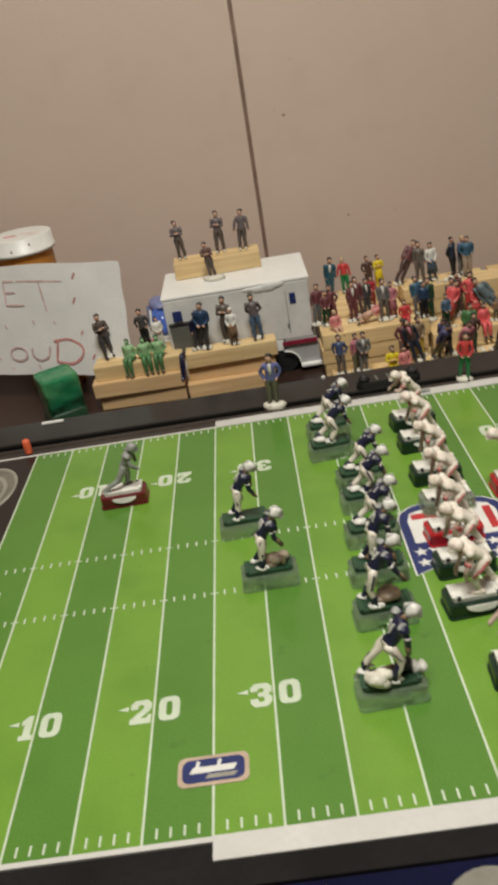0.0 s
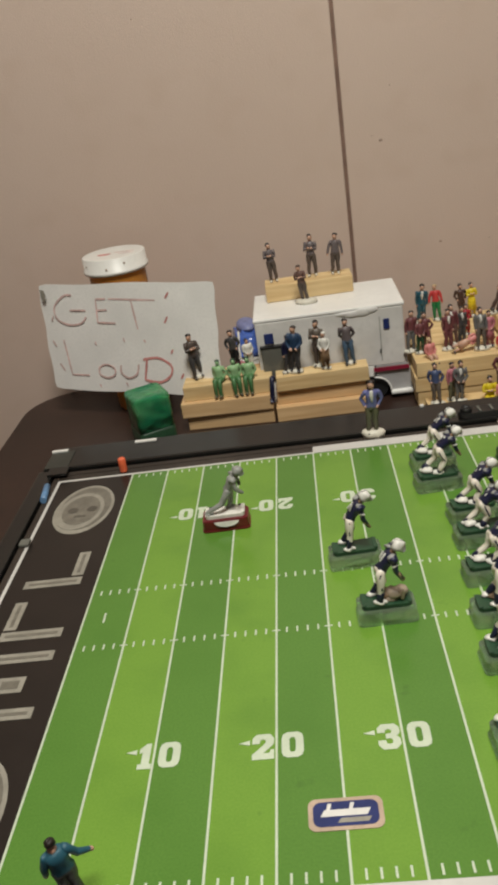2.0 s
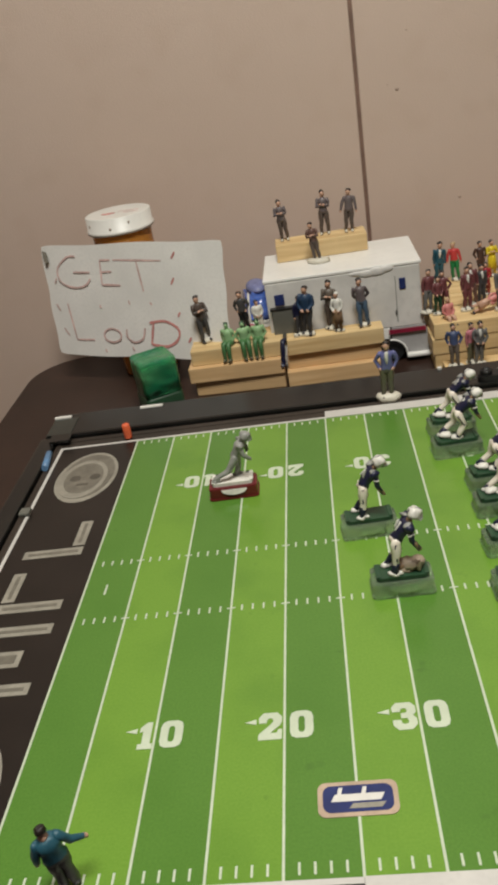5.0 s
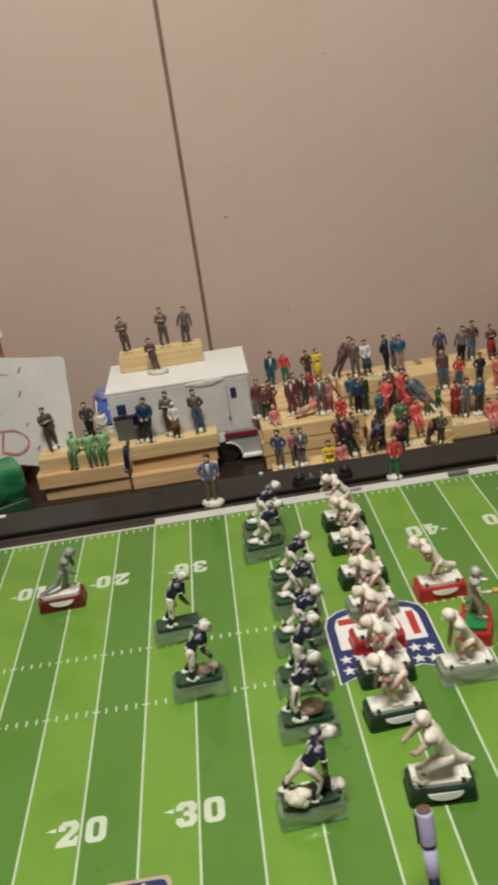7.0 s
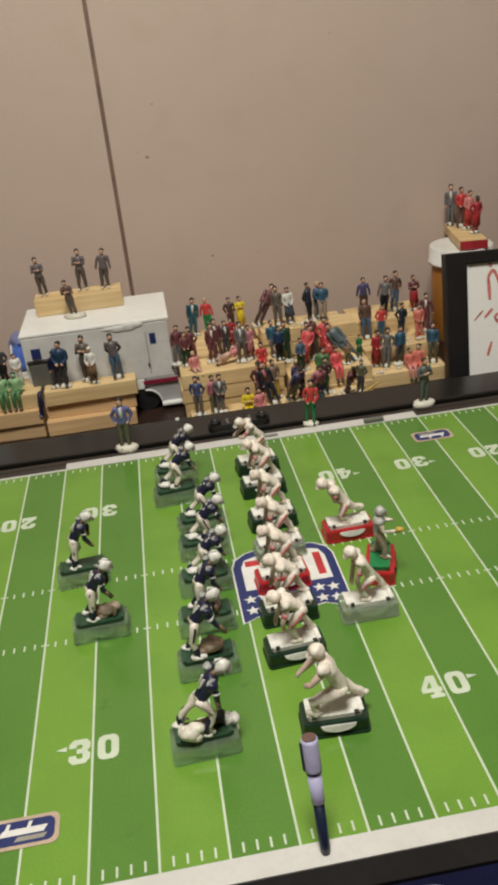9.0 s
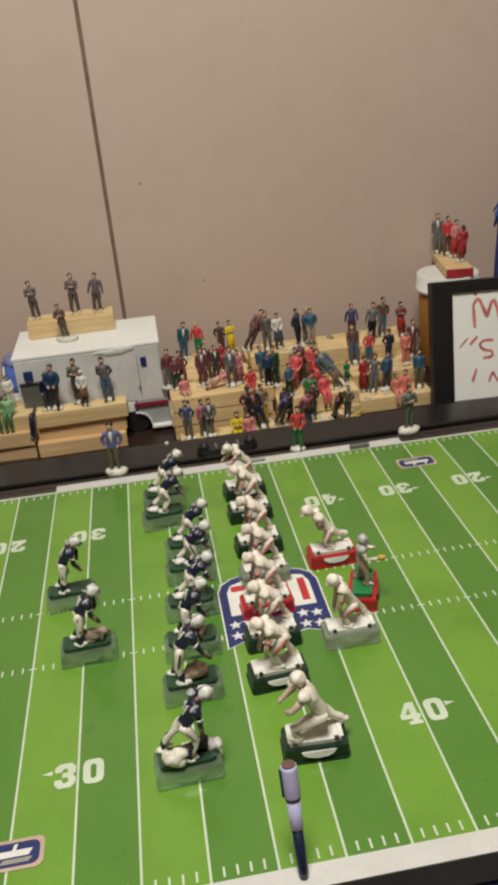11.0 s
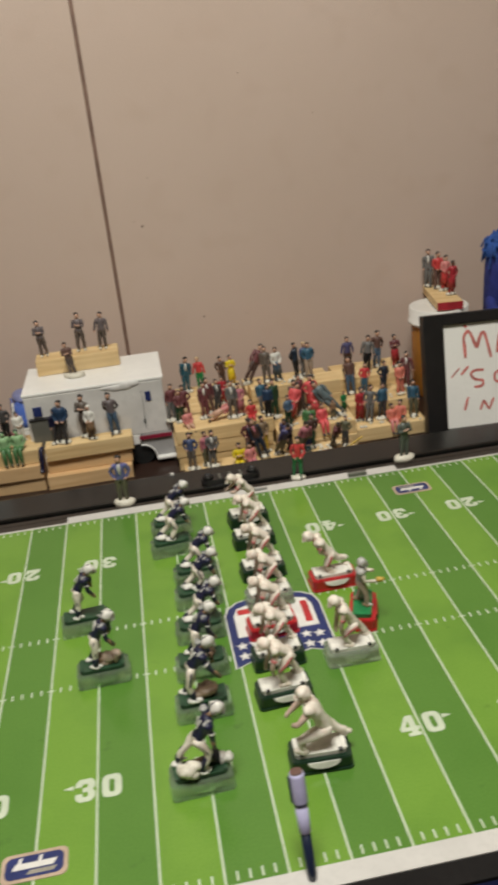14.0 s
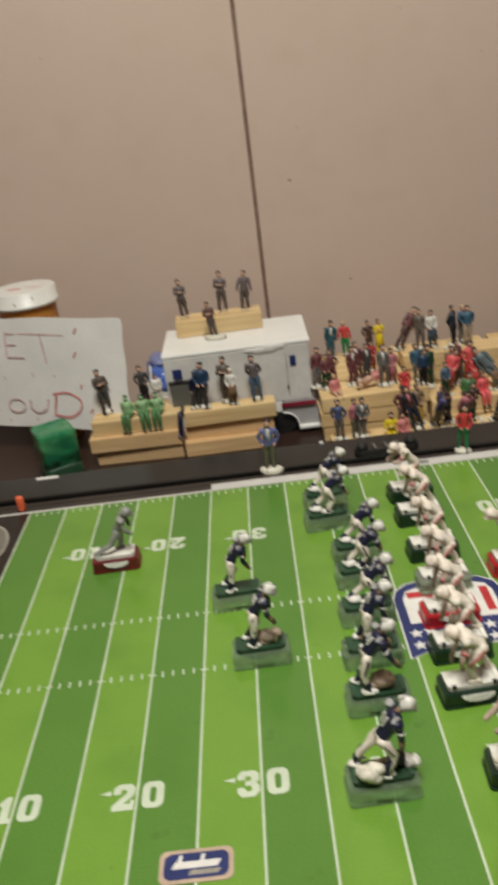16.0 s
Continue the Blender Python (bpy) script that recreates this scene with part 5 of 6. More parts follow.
    if stripes:
        slots.append("faded_red")
        for s, sign in (("l", 1), ("r", -1)):
            h, k, f = (Vector(bent(style)[q + s]) for q in ("hip_", "knee_", "foot_"))
            off = Vector((0, sign * 0.056 * thick, 0))
            tube(bm, [h + off, h.lerp(k, 0.5) + off * 1.1, k + off * 0.85], [0.019 * thick, 0.017 * thick, 0.012 * thick], len(slots) - 1, 6)
            tube(bm, [Vector(bent(style)["sh_" + s]).lerp(Vector(bent(style)["el_" + s]), 0.55), Vector(bent(style)["sh_" + s]).lerp(Vector(bent(style)["el_" + s]), 0.75)], [0.042 * thick, 0.040 * thick], len(slots) - 1, 7, caps=False)
    if ball_in_hand:
        slots.append("gold")
        ball(bm, Vector(bent(style)["hand_r"]) + Vector((0.05, 0, 0.03)), (0.085, 0.055, 0.055), len(slots) - 1, 9, 7)
    # lumps where the feet join the platform
    slots.append("white" if side is NAVY_SIDE else "tan" if side is GREY_SIDE else slots[0])
    for s in "lr":
        f = Vector(bent(style)["foot_" + s])
        ball(bm, (f.x - 0.01, f.y, 0.030), (0.080, 0.060, 0.042), len(slots) - 1, 9, 5)
    if style == "guard":
        slots.append("white")
        ball(bm, (-0.20, 0.02, 0.060), (0.125, 0.100, 0.065), len(slots) - 1, 10, 6)
        ball(bm, (-0.05, -0.08, 0.040), (0.080, 0.070, 0.050), len(slots) - 1, 9, 5)
    rng = random.Random(int(x * 10000))
    if lump and style == "lunge":
        slots += ["putty", "leather", "black", "white"]
        n = len(slots)
        lumps(bm, (-0.14, -0.10, 0.075), (0.16, 0.11, 0.11), n - 4, rng, 8)
        tube(bm, [(-0.02, 0.02, 0.05), (0.16, 0.03, 0.085)], [0.050, 0.060], n - 3, 8)
        ball(bm, (0.19, 0.04, 0.085), (0.095, 0.085, 0.085), n - 2, 11, 7)
        lumps(bm, (0.33, 0.02, 0.05), (0.09, 0.11, 0.10), n - 1, rng, 4)
    elif lump:
        slots += ["sand", "tan"]
        n = len(slots)
        lumps(bm, (0.14, -0.01, 0.060), (0.20, 0.13, 0.11), n - 2, rng, 7)
        lumps(bm, (0.00, 0.02, 0.050), (0.12, 0.10, 0.09), n - 1, rng, 4)
        tube(bm, [(0.24, -0.08, 0.05), (0.24, -0.10, 0.17)], [0.034, 0.026], n - 2, 7)
    elif style == "post" or (style == "ready" and x > 0.25):
        slots.append("leather")
        lumps(bm, (0.04, 0.03, 0.045), (0.19, 0.13, 0.085), len(slots) - 1, rng, 6)
    roughen(bm, 0.012)
    swing = Matrix.Rotation(radians(facing - turn) if facing is not None else 0.0, 3, "Z")
    for v in bm.verts:
        v.co = swing @ v.co * tall
        v.co.z += 0.0028
    slots.append(platform)
    n = len(slots) - 1
    slab(bm, round_rect(0.0338, 0.0152, 0.0030), 0.0, 0.0030, n)
    for xx in (-0.0155, 0.0155):
        box(bm, (xx - 0.0016, -0.0070, 0.0028), (xx + 0.0016, 0.0070, 0.0040), 0.0004, n)
    if platform == "white":
        slots.append("black")
        for xx, yy in ((-0.0128, 0.0066), (0.0128, 0.0066)):
            box(bm, (xx - 0.0015, yy - 0.0011, 0.0020), (xx + 0.0015, yy + 0.0016, 0.0034), 0.0003, len(slots) - 1)
    me = mesh_of("football_figurine", bm, [paint(c) for c in slots])
    ob = new("football_figurine", me)
    ob.matrix_world = pose(x, y, 0.0003 + 0.0105, 0, 0, turn)
    return tagged(ob, words.split("|")[0], "figurine", group)


NAVY_WORDS = "crouching football figurine in navy shirt and white helmet|pale translucent green"
for fx, fy, turn, style, tall in ((0.2070, 0.2670, 4, "ready", 0.0480), (0.2225, 0.1990, 2, "ready", 0.0480), (0.2900, 0.4040, 5, "guard", 0.0435), (0.2880, 0.3670, 6, "guard", 0.0435),
                                  (0.3060, 0.3120, 5, "guard", 0.0390), (0.3045, 0.2770, 3, "guard", 0.0390), (0.3015, 0.2310, 4, "guard", 0.0400), (0.2980, 0.1860, 2, "ready", 0.0490),
                                  (0.2945, 0.1430, 2, "post", 0.0530), (0.2858, 0.0780, 3, "lunge", 0.0515)):
    football_figure(fx + 0.0010, fy - 0.0015, turn, style, NAVY_SIDE, "clear", "dark_green", tall, NAVY_WORDS, group="navy football figurines", lump=style == "lunge" or (fx < 0.25 and fy < 0.2))

WHITE_WORDS = "cream football figurine with red trim leaning forward|"
for fx, fy, turn, style, tall, base, words in ((0.3690, 0.3990, 186, "reach", 0.0430, "dark", "dark green"), (0.3680, 0.3570, 183, "line", 0.0465, "dark", "dark green"), (0.3670, 0.3020, 184, "line", 0.0465, "dark", "dark green"),
                                               (0.3650, 0.2580, 184, "line", 0.0465, "milky", "pale translucent"), (0.3600, 0.2190, 184, "line", 0.0465, "red", "red"), (0.3575, 0.1820, 183, "line", 0.0465, "dark", "dark green"),
                                               (0.3540, 0.1420, 184, "line", 0.0465, "dark", "dark green"), (0.3650, 0.0775, 177, "tackle", 0.0495, "dark", "dark green"),
                                               (0.4240, 0.2690, 181, "stoop", 0.0400, "red", "red"), (0.4130, 0.1710, 180, "lean", 0.0440, "milky", "pale translucent")):
    football_figure(fx, fy - 0.0015, turn, style, WHITE_SIDE, base, "white", tall, WHITE_WORDS + words, style != "tackle", group="cream football figurines")
football_figure(0.4355, 0.2140, 72, "upright", GREY_SIDE, "red", "green", 0.0420, "grey and tan football figurine holding a ball|red", False, True, group="cream football figurines", facing=-15)
football_figure(0.1030, 0.3390, 2, "poise", SILVER_SIDE, "wine", "white", 0.0410, "bare silver-grey football figurine|dark red", group="silver football figurines")


# ---- signs, bottles and toys round the board ----
def build_loud_sign():
    """A half sheet of paper that leans on the bottle behind it."""
    sign = thing("paper_sign", (0, 0, 0), label="hand-lettered white paper sign leaning on a bottle", category="sign")
    sign.matrix_world = Matrix.Translation((-0.0369, 0.7171, 0.0588)) @ pose(0, 0, 0, 82, 0, -19.2) @ pose(0, 0, 0, 0, 0, -1.2)
    w, h = 0.2516, 0.1420
    bm = bmesh.new()
    nx, ny = 24, 14
    grid = {}
    for side, dz in ((0, 0.0), (1, -0.0004)):
        for a in range(nx + 1):
            for b in range(ny + 1):
                u, v = a / nx - 0.5, b / ny - 0.5
                lift = 0.0005 * math.sin(u * 6.0 + v * 3.0) + 0.0090 * max(0, -u - 0.36) * 10 * max(0, v - 0.2)
                across = u * w * (1 - 0.05 * max(0, -v) * (1 if u < 0 else 0)) + 0.0008 * math.sin(v * 17) * (1 if a in (0, nx) else 0)
                # corners a little worn, the sides cut by hand
                cut = 0.0016 if a in (0, nx) and b in (0, ny) else 0.0
                rise = v * h + 0.0009 * math.sin(u * 11 + 1.0) * (1 if b in (0, ny) else 0) + (0.0022 * u if b == 0 else 0) * -1
                grid[side, a, b] = bm.verts.new((across - math.copysign(cut, u), rise - math.copysign(cut, v), lift + dz))
    for a in range(nx):
        for b in range(ny):
            bm.faces.new([grid[0, a + i, b + jj] for i, jj in ((0, 0), (1, 0), (1, 1), (0, 1))]).smooth = True
            bm.faces.new([grid[1, a + i, b + jj] for i, jj in ((0, 0), (0, 1), (1, 1), (1, 0))]).smooth = True
    for a in range(nx):
        bm.faces.new((grid[0, a, 0], grid[1, a, 0], grid[1, a + 1, 0], grid[0, a + 1, 0]))
        bm.faces.new((grid[0, a, ny], grid[0, a + 1, ny], grid[1, a + 1, ny], grid[1, a, ny]))
    for b in range(ny):
        bm.faces.new((grid[0, 0, b], grid[0, 0, b + 1], grid[1, 0, b + 1], grid[1, 0, b]))
        bm.faces.new((grid[0, nx, b], grid[1, nx, b], grid[1, nx, b + 1], grid[0, nx, b + 1]))
    for e in bm.edges:
        e.smooth = all(f.smooth for f in e.link_faces)
    part("sheet", bm, PAPER, sign)
    up, rng = 0.0008, random.Random(21)
    faint = {
        "G": [[(-0.077, 0.057), (-0.090, 0.056), (-0.106, 0.042), (-0.104, 0.026), (-0.0865, 0.0185), (-0.068, 0.0205), (-0.0590, 0.0290)], [(-0.0585, 0.0370), (-0.083, 0.0375)]],
        "E": [[(-0.0415, 0.0515), (-0.0425, 0.0215)], [(-0.0415, 0.0515), (-0.0265, 0.0515)], [(-0.042, 0.0370), (-0.0265, 0.0375)], [(-0.0425, 0.0215), (-0.0160, 0.0205)]],
        "T": [[(-0.0225, 0.0515), (0.0445, 0.0490)], [(0.010, 0.0495), (0.0155, 0.0125)]],
        "L": [[(-0.099, -0.002), (-0.0930, -0.0490)], [(-0.0930, -0.0490), (-0.066, -0.0490)]],
        "O": [[(-0.038, -0.0340), (-0.0490, -0.0385), (-0.0490, -0.0480), (-0.038, -0.0520), (-0.0270, -0.0475), (-0.0270, -0.0385), (-0.038, -0.0340)]],
        "U": [[(-0.0160, -0.0345), (-0.0165, -0.0445), (-0.0070, -0.0515), (0.0060, -0.0465), (0.0106, -0.0330)]],
    }
    for lines in faint.values():
        pen_strokes("letter", lines, 0.0023, up, MARKER_FAINT, sign, rng, label="faint red marker letter")
    pen_strokes("letter", [[(0.0236, -0.0255), (0.0177, -0.0535)], [(0.0177, -0.0535), (0.040, -0.0560), (0.0555, -0.0470), (0.0575, -0.0340), (0.0413, -0.0245), (0.0236, -0.0255), (0.0180, -0.0270)]], 0.0032, up, MARKER_PINK, sign, rng, label="red marker letter")
    for x, y, a, ln in ((0.0614, 0.055, 56, 0.009), (0.057, 0.0245, 61, 0.0095), (0.0608, -0.016, 62, 0.0065), (0.072, -0.0475, 57, 0.008), (-0.050, -0.006, 115, 0.0045), (-0.007, -0.001, 103, 0.0055), (0.0236, -0.0025, 127, 0.0042),
                        (-0.051, -0.063, 115, 0.004), (-0.010, -0.060, 111, 0.005), (-0.1115, 0.027, 64, 0.008), (-0.114, -0.007, 118, 0.010), (-0.107, -0.039, 124, 0.012)):
        c, d = Vector((x, y)), Vector((math.cos(radians(a)), math.sin(radians(a)))) * ln / 2
        pen_strokes("stroke", [[tuple(c - d), tuple(c + d)]], 0.0020 if x < 0.045 else 0.0027, up, MARKER_FAINT if x < 0.045 else MARKER_PINK, sign, rng)
    # flat grey patch at one corner
    bm = bmesh.new()
    slab(bm, [(-0.1215, 0.0655), (-0.1195, 0.0520), (-0.1165, 0.0500), (-0.1130, 0.0570), (-0.1150, 0.0640)], 0.0060, 0.0064)
    part("grey_patch", bm, PRINT_GREY, sign)


def bottle(x, y, height, radius, cap_radius, cap_height, label):
    b = thing("pill_bottle", (x, y, TOP), label=label, category="bottle")
    bm = bmesh.new()
    loft(bm, [(0, 0, 0.0, radius * 0.96, radius * 0.96), (0, 0, 0.003, radius, radius), (0, 0, height - 0.012, radius, radius), (0, 0, height - 0.004, radius * 0.93, radius * 0.93), (0, 0, height, radius * 0.93, radius * 0.93)], sides=32)
    part("body", bm, AMBER, b, "translucent amber bottle body")
    bm = bmesh.new()
    c = cap_radius
    loft(bm, [(0, 0, height - cap_height * 0.35, c, c), (0, 0, height - cap_height * 0.35 + 0.004, c * 1.02, c * 1.02), (0, 0, height - cap_height * 0.35 + 0.0045, c * 0.985, c * 0.985), (0, 0, height + cap_height * 0.60, c * 0.985, c * 0.985),
              (0, 0, height + cap_height * 0.65, c * 0.95, c * 0.95), (0, 0, height + cap_height * 0.65 - 0.002, c * 0.80, c * 0.80)], sides=36)
    cap = part("cap", bm, CAP_WHITE, b, "wide white screw cap")
    return b, height + cap_height * 0.65 - 0.002


big, big_top = bottle(-0.0450, 0.7700, 0.1945, 0.0370, 0.0415, 0.021, "large amber bottle with wide white cap behind the paper sign")
for dx, dy, w, d, ink in ((-0.013, 0.002, 0.017, 0.011, MARKER_PINK), (0.012, 0.008, 0.026, 0.003, MARKER_FAINT), (0.016, -0.002, 0.018, 0.003, MARKER_FAINT)):
    ring = [(dx + w / 2 * math.cos(a) * (1 + 0.18 * math.sin(3 * a)), dy + d / 2 * math.sin(a) * (1 + 0.2 * math.cos(2 * a))) for a in (2 * math.pi * k / 16 for k in range(16))]
    part("cap_print", slab(bmesh.new(), ring, big_top - 0.0001, big_top + 0.0003), ink, big)
for a, z in ((-62, 0.2010), (-95, 0.1960), (-140, 0.1995)):
    dot = part("cap_dot", new_box((-0.0011, -0.0004, -0.0011), (0.0011, 0.0004, 0.0011), 0.0002), SPOT, big)
    dot.matrix_local = pose(0.0411 * math.cos(radians(a)), 0.0411 * math.sin(radians(a)), z, 0, 0, a + 90)
build_loud_sign()


def squared(half, r, z, grow=1.0, n=5):
    return [(x * grow, y * grow, z) for x, y in round_rect(2 * half, 2 * half, r, n)]


def build_cup():
    """A small square tumbler, bottom up, on a darker foot."""
    cup = thing("green_cup", (-0.0075, 0.619, TOP), 27, "small translucent green square cup standing upside down", "cup")

    def skin(bm, rings):
        made = [[bm.verts.new(q) for q in ring] for ring in rings]
        for a, b in zip(made, made[1:]):
            for k in range(len(a)):
                bm.faces.new((a[k], a[(k + 1) % len(a)], b[(k + 1) % len(a)], b[k])).smooth = True
        bm.faces.new(made[0][::-1])
        bm.faces.new(made[-1])
        return bm
    outer = [squared(0.0218, 0.006, 0.0290), squared(0.0226, 0.006, 0.0300), squared(0.0222, 0.005, 0.0680), squared(0.0217, 0.005, 0.0706), squared(0.0204, 0.005, 0.0718), squared(0.0192, 0.005, 0.0708)]
    inner = [squared(0.0206, 0.005, 0.0315), squared(0.0198, 0.005, 0.0640), squared(0.0176, 0.005, 0.0670)]
    bm = skin(bmesh.new(), outer)
    made = [[bm.verts.new(q) for q in ring] for ring in inner]
    for a, b in zip(made, made[1:]):
        for k in range(len(a)):
            bm.faces.new((b[k], b[(k + 1) % len(a)], a[(k + 1) % len(a)], a[k])).smooth = True
    bm.faces.new(made[0])
    bm.faces.new(made[-1][::-1])
    part("wall", bm, GREEN_CUP, cup)
    bm = skin(bmesh.new(), [squared(0.0222, 0.006, 0.0), squared(0.0230, 0.006, 0.0012), squared(0.0226, 0.006, 0.0268), squared(0.0216, 0.006, 0.0288)])
    part("foot", bm, paint("dark_green"), cup, "dark green foot")


build_cup()


def build_framed_sign():
    sign = thing("framed_sign", (0, 0, 0), label="black picture frame with a hand-lettered red sign", category="framed sign")
    # local x along the frame, y up its face; the origin at its lower outer corner
    sign.matrix_world = Matrix.Translation((0.6425, 0.607, -0.0405)) @ pose(0, 0, 0, 76.8, 0, 2.1) @ pose(0, 0, 0, 0, 0, -2.4)
    W, H = 0.215, 0.158
    for name, lo, hi in (("frame_bar", (0, 0, -0.014), (0.0275, H, 0.0)), ("frame_bar", (W - 0.0275, 0, -0.014), (W, H, 0.0)), ("frame_bar", (0.0277, 0, -0.014), (W - 0.0277, 0.0055, 0.0)), ("frame_bar", (0.0277, H - 0.014, -0.014), (W - 0.0277, H, 0.0))):
        part(name, new_box(lo, hi, 0.0014), BLACK, sign)
    part("backing", new_box((0.0279, 0.0057, -0.012), (W - 0.0279, H - 0.0142, -0.006)), BLACK, sign)
    paper = part("paper", new_box((0.0285, 0.0062, -0.0058), (W - 0.030, H - 0.0150, -0.0052)), PAPER_LIT, sign, "white paper sheet")
    rng, z = random.Random(11), -0.0049
    words = (
        (0.0052, [[(0.058, 0.0975), (0.0563, 0.126)], [(0.0563, 0.126), (0.064, 0.1322), (0.0741, 0.1095)], [(0.0741, 0.1095), (0.084, 0.130), (0.0937, 0.0952)]]),
        (0.0052, [[(0.1025, 0.1005), (0.1071, 0.1244), (0.1142, 0.1261), (0.1247, 0.0988)], [(0.1061, 0.1116), (0.1214, 0.1109)]]),
        (0.0052, [[(0.1366, 0.127), (0.1388, 0.0995)], [(0.1504, 0.1239), (0.1397, 0.1124), (0.1516, 0.1004), (0.1601, 0.1005)]]),
        (0.0050, [[(0.170, 0.1266), (0.1683, 0.0994)], [(0.170, 0.1266), (0.1815, 0.1270)], [(0.169, 0.114), (0.179, 0.1142)], [(0.1683, 0.0994), (0.181, 0.100)]]),
        (0.0042, [[(0.0828, 0.0798), (0.0703, 0.0802), (0.0644, 0.0758), (0.0694, 0.0690), (0.0803, 0.0657), (0.0798, 0.0593), (0.0685, 0.0582)]]),
        (0.0042, [[(0.1091, 0.0774), (0.0990, 0.0736), (0.0983, 0.0645), (0.1051, 0.0617), (0.1145, 0.0661), (0.1131, 0.0742), (0.1091, 0.0774)]]),
        (0.0042, [[(0.1253, 0.0672), (0.1289, 0.0786)], [(0.1289, 0.0786), (0.1355, 0.0711)], [(0.1355, 0.0711), (0.1459, 0.0789), (0.1493, 0.0652), (0.1591, 0.0625)]]),
        (0.0040, [[(0.170, 0.078), (0.1690, 0.061)], [(0.170, 0.078), (0.179, 0.0782)], [(0.1695, 0.070), (0.177, 0.0702)], [(0.1690, 0.061), (0.179, 0.0612)]]),
        (0.0040, [[(0.0758, 0.0268), (0.0810, 0.0393)], [(0.0810, 0.0393), (0.0884, 0.0262)], [(0.0884, 0.0262), (0.0951, 0.0412)]]),
        (0.0040, [[(0.1160, 0.0368), (0.1058, 0.0330), (0.1066, 0.0248), (0.1151, 0.0249), (0.1185, 0.0324), (0.1160, 0.0368)]]),
        (0.0040, [[(0.1347, 0.0384), (0.1431, 0.0381)], [(0.1390, 0.0384), (0.1385, 0.0240)], [(0.1345, 0.0240), (0.1425, 0.0238)]]),
        (0.0040, [[(0.1629, 0.0346), (0.1542, 0.0345), (0.1525, 0.0297), (0.1609, 0.0258), (0.1592, 0.0206), (0.1521, 0.0220)]]),
        (0.0038, [[(0.172, 0.035), (0.1715, 0.0215)], [(0.172, 0.035), (0.1795, 0.0352)], [(0.1718, 0.0285), (0.178, 0.0285)], [(0.1715, 0.0215), (0.1795, 0.0215)]]),
    )
    for width, lines in words:
        pen_strokes("letter", lines, width * 0.84, z, MARKER_RED, sign, rng, label="red marker letter")
    for width, ends in ((0.0018, [(0.0368, 0.074), (0.0488, 0.0858)]), (0.0034, [(0.0507, 0.0765), (0.0612, 0.0867)]), (0.0038, [(0.0592, 0.0457), (0.0536, 0.0288)]), (0.0036, [(0.1174, 0.0165), (0.1181, 0.0070)]), (0.0036, [(0.1559, 0.0134), (0.1569, 0.0078)]), (0.0040, [(0.0570, 0.1412), (0.0612, 0.1378)])):
        pen_strokes("stroke", [ends], width, z + 0.0002, MARKER_RED, sign, rng)


build_framed_sign()
bottle(0.7240, 0.783, 0.1180, 0.0395, 0.0435, 0.0245, "amber bottle with white cap behind the framed sign")
CAPTOP = TOP + 0.1180 + 0.0245 * 0.65
block = pine_block(0.7175, 0.7535, 0.746, 0.8500, CAPTOP + 0.0003, CAPTOP + 0.0123, -9, "pine block with a red end on the bottle cap", "")
bm = new_box((-0.0182, -0.0532, 0.0004), (0.0182, -0.0521, 0.0116), 0.0002)
part("red_end", bm, paint("crimson"), block, "red painted end")
UPON = CAPTOP + 0.0124
figurine(0.7290, 0.8380, UPON, "grey", "grey", "sides", shirt="white", tall=0.0570, group="figurines on the bottle cap", label="grey suited figurine on the block above the bottle")
figurine(0.7380, 0.8230, UPON, "red", "brown", "front", tall=0.055, group="figurines on the bottle cap", label="red topped figurine on the block above the bottle")
figurine(0.7420, 0.8060, UPON, "pink", "red", "front", skirt=True, tall=0.052, group="figurines on the bottle cap", label="pink dressed figurine on the block above the bottle")
figurine(0.7420, 0.7800, UPON, "crimson", "crimson", "hips", skirt=True, tall=0.050, skin="dark_skin", group="figurines on the bottle cap", label="dark red dressed figurine on the block above the bottle")


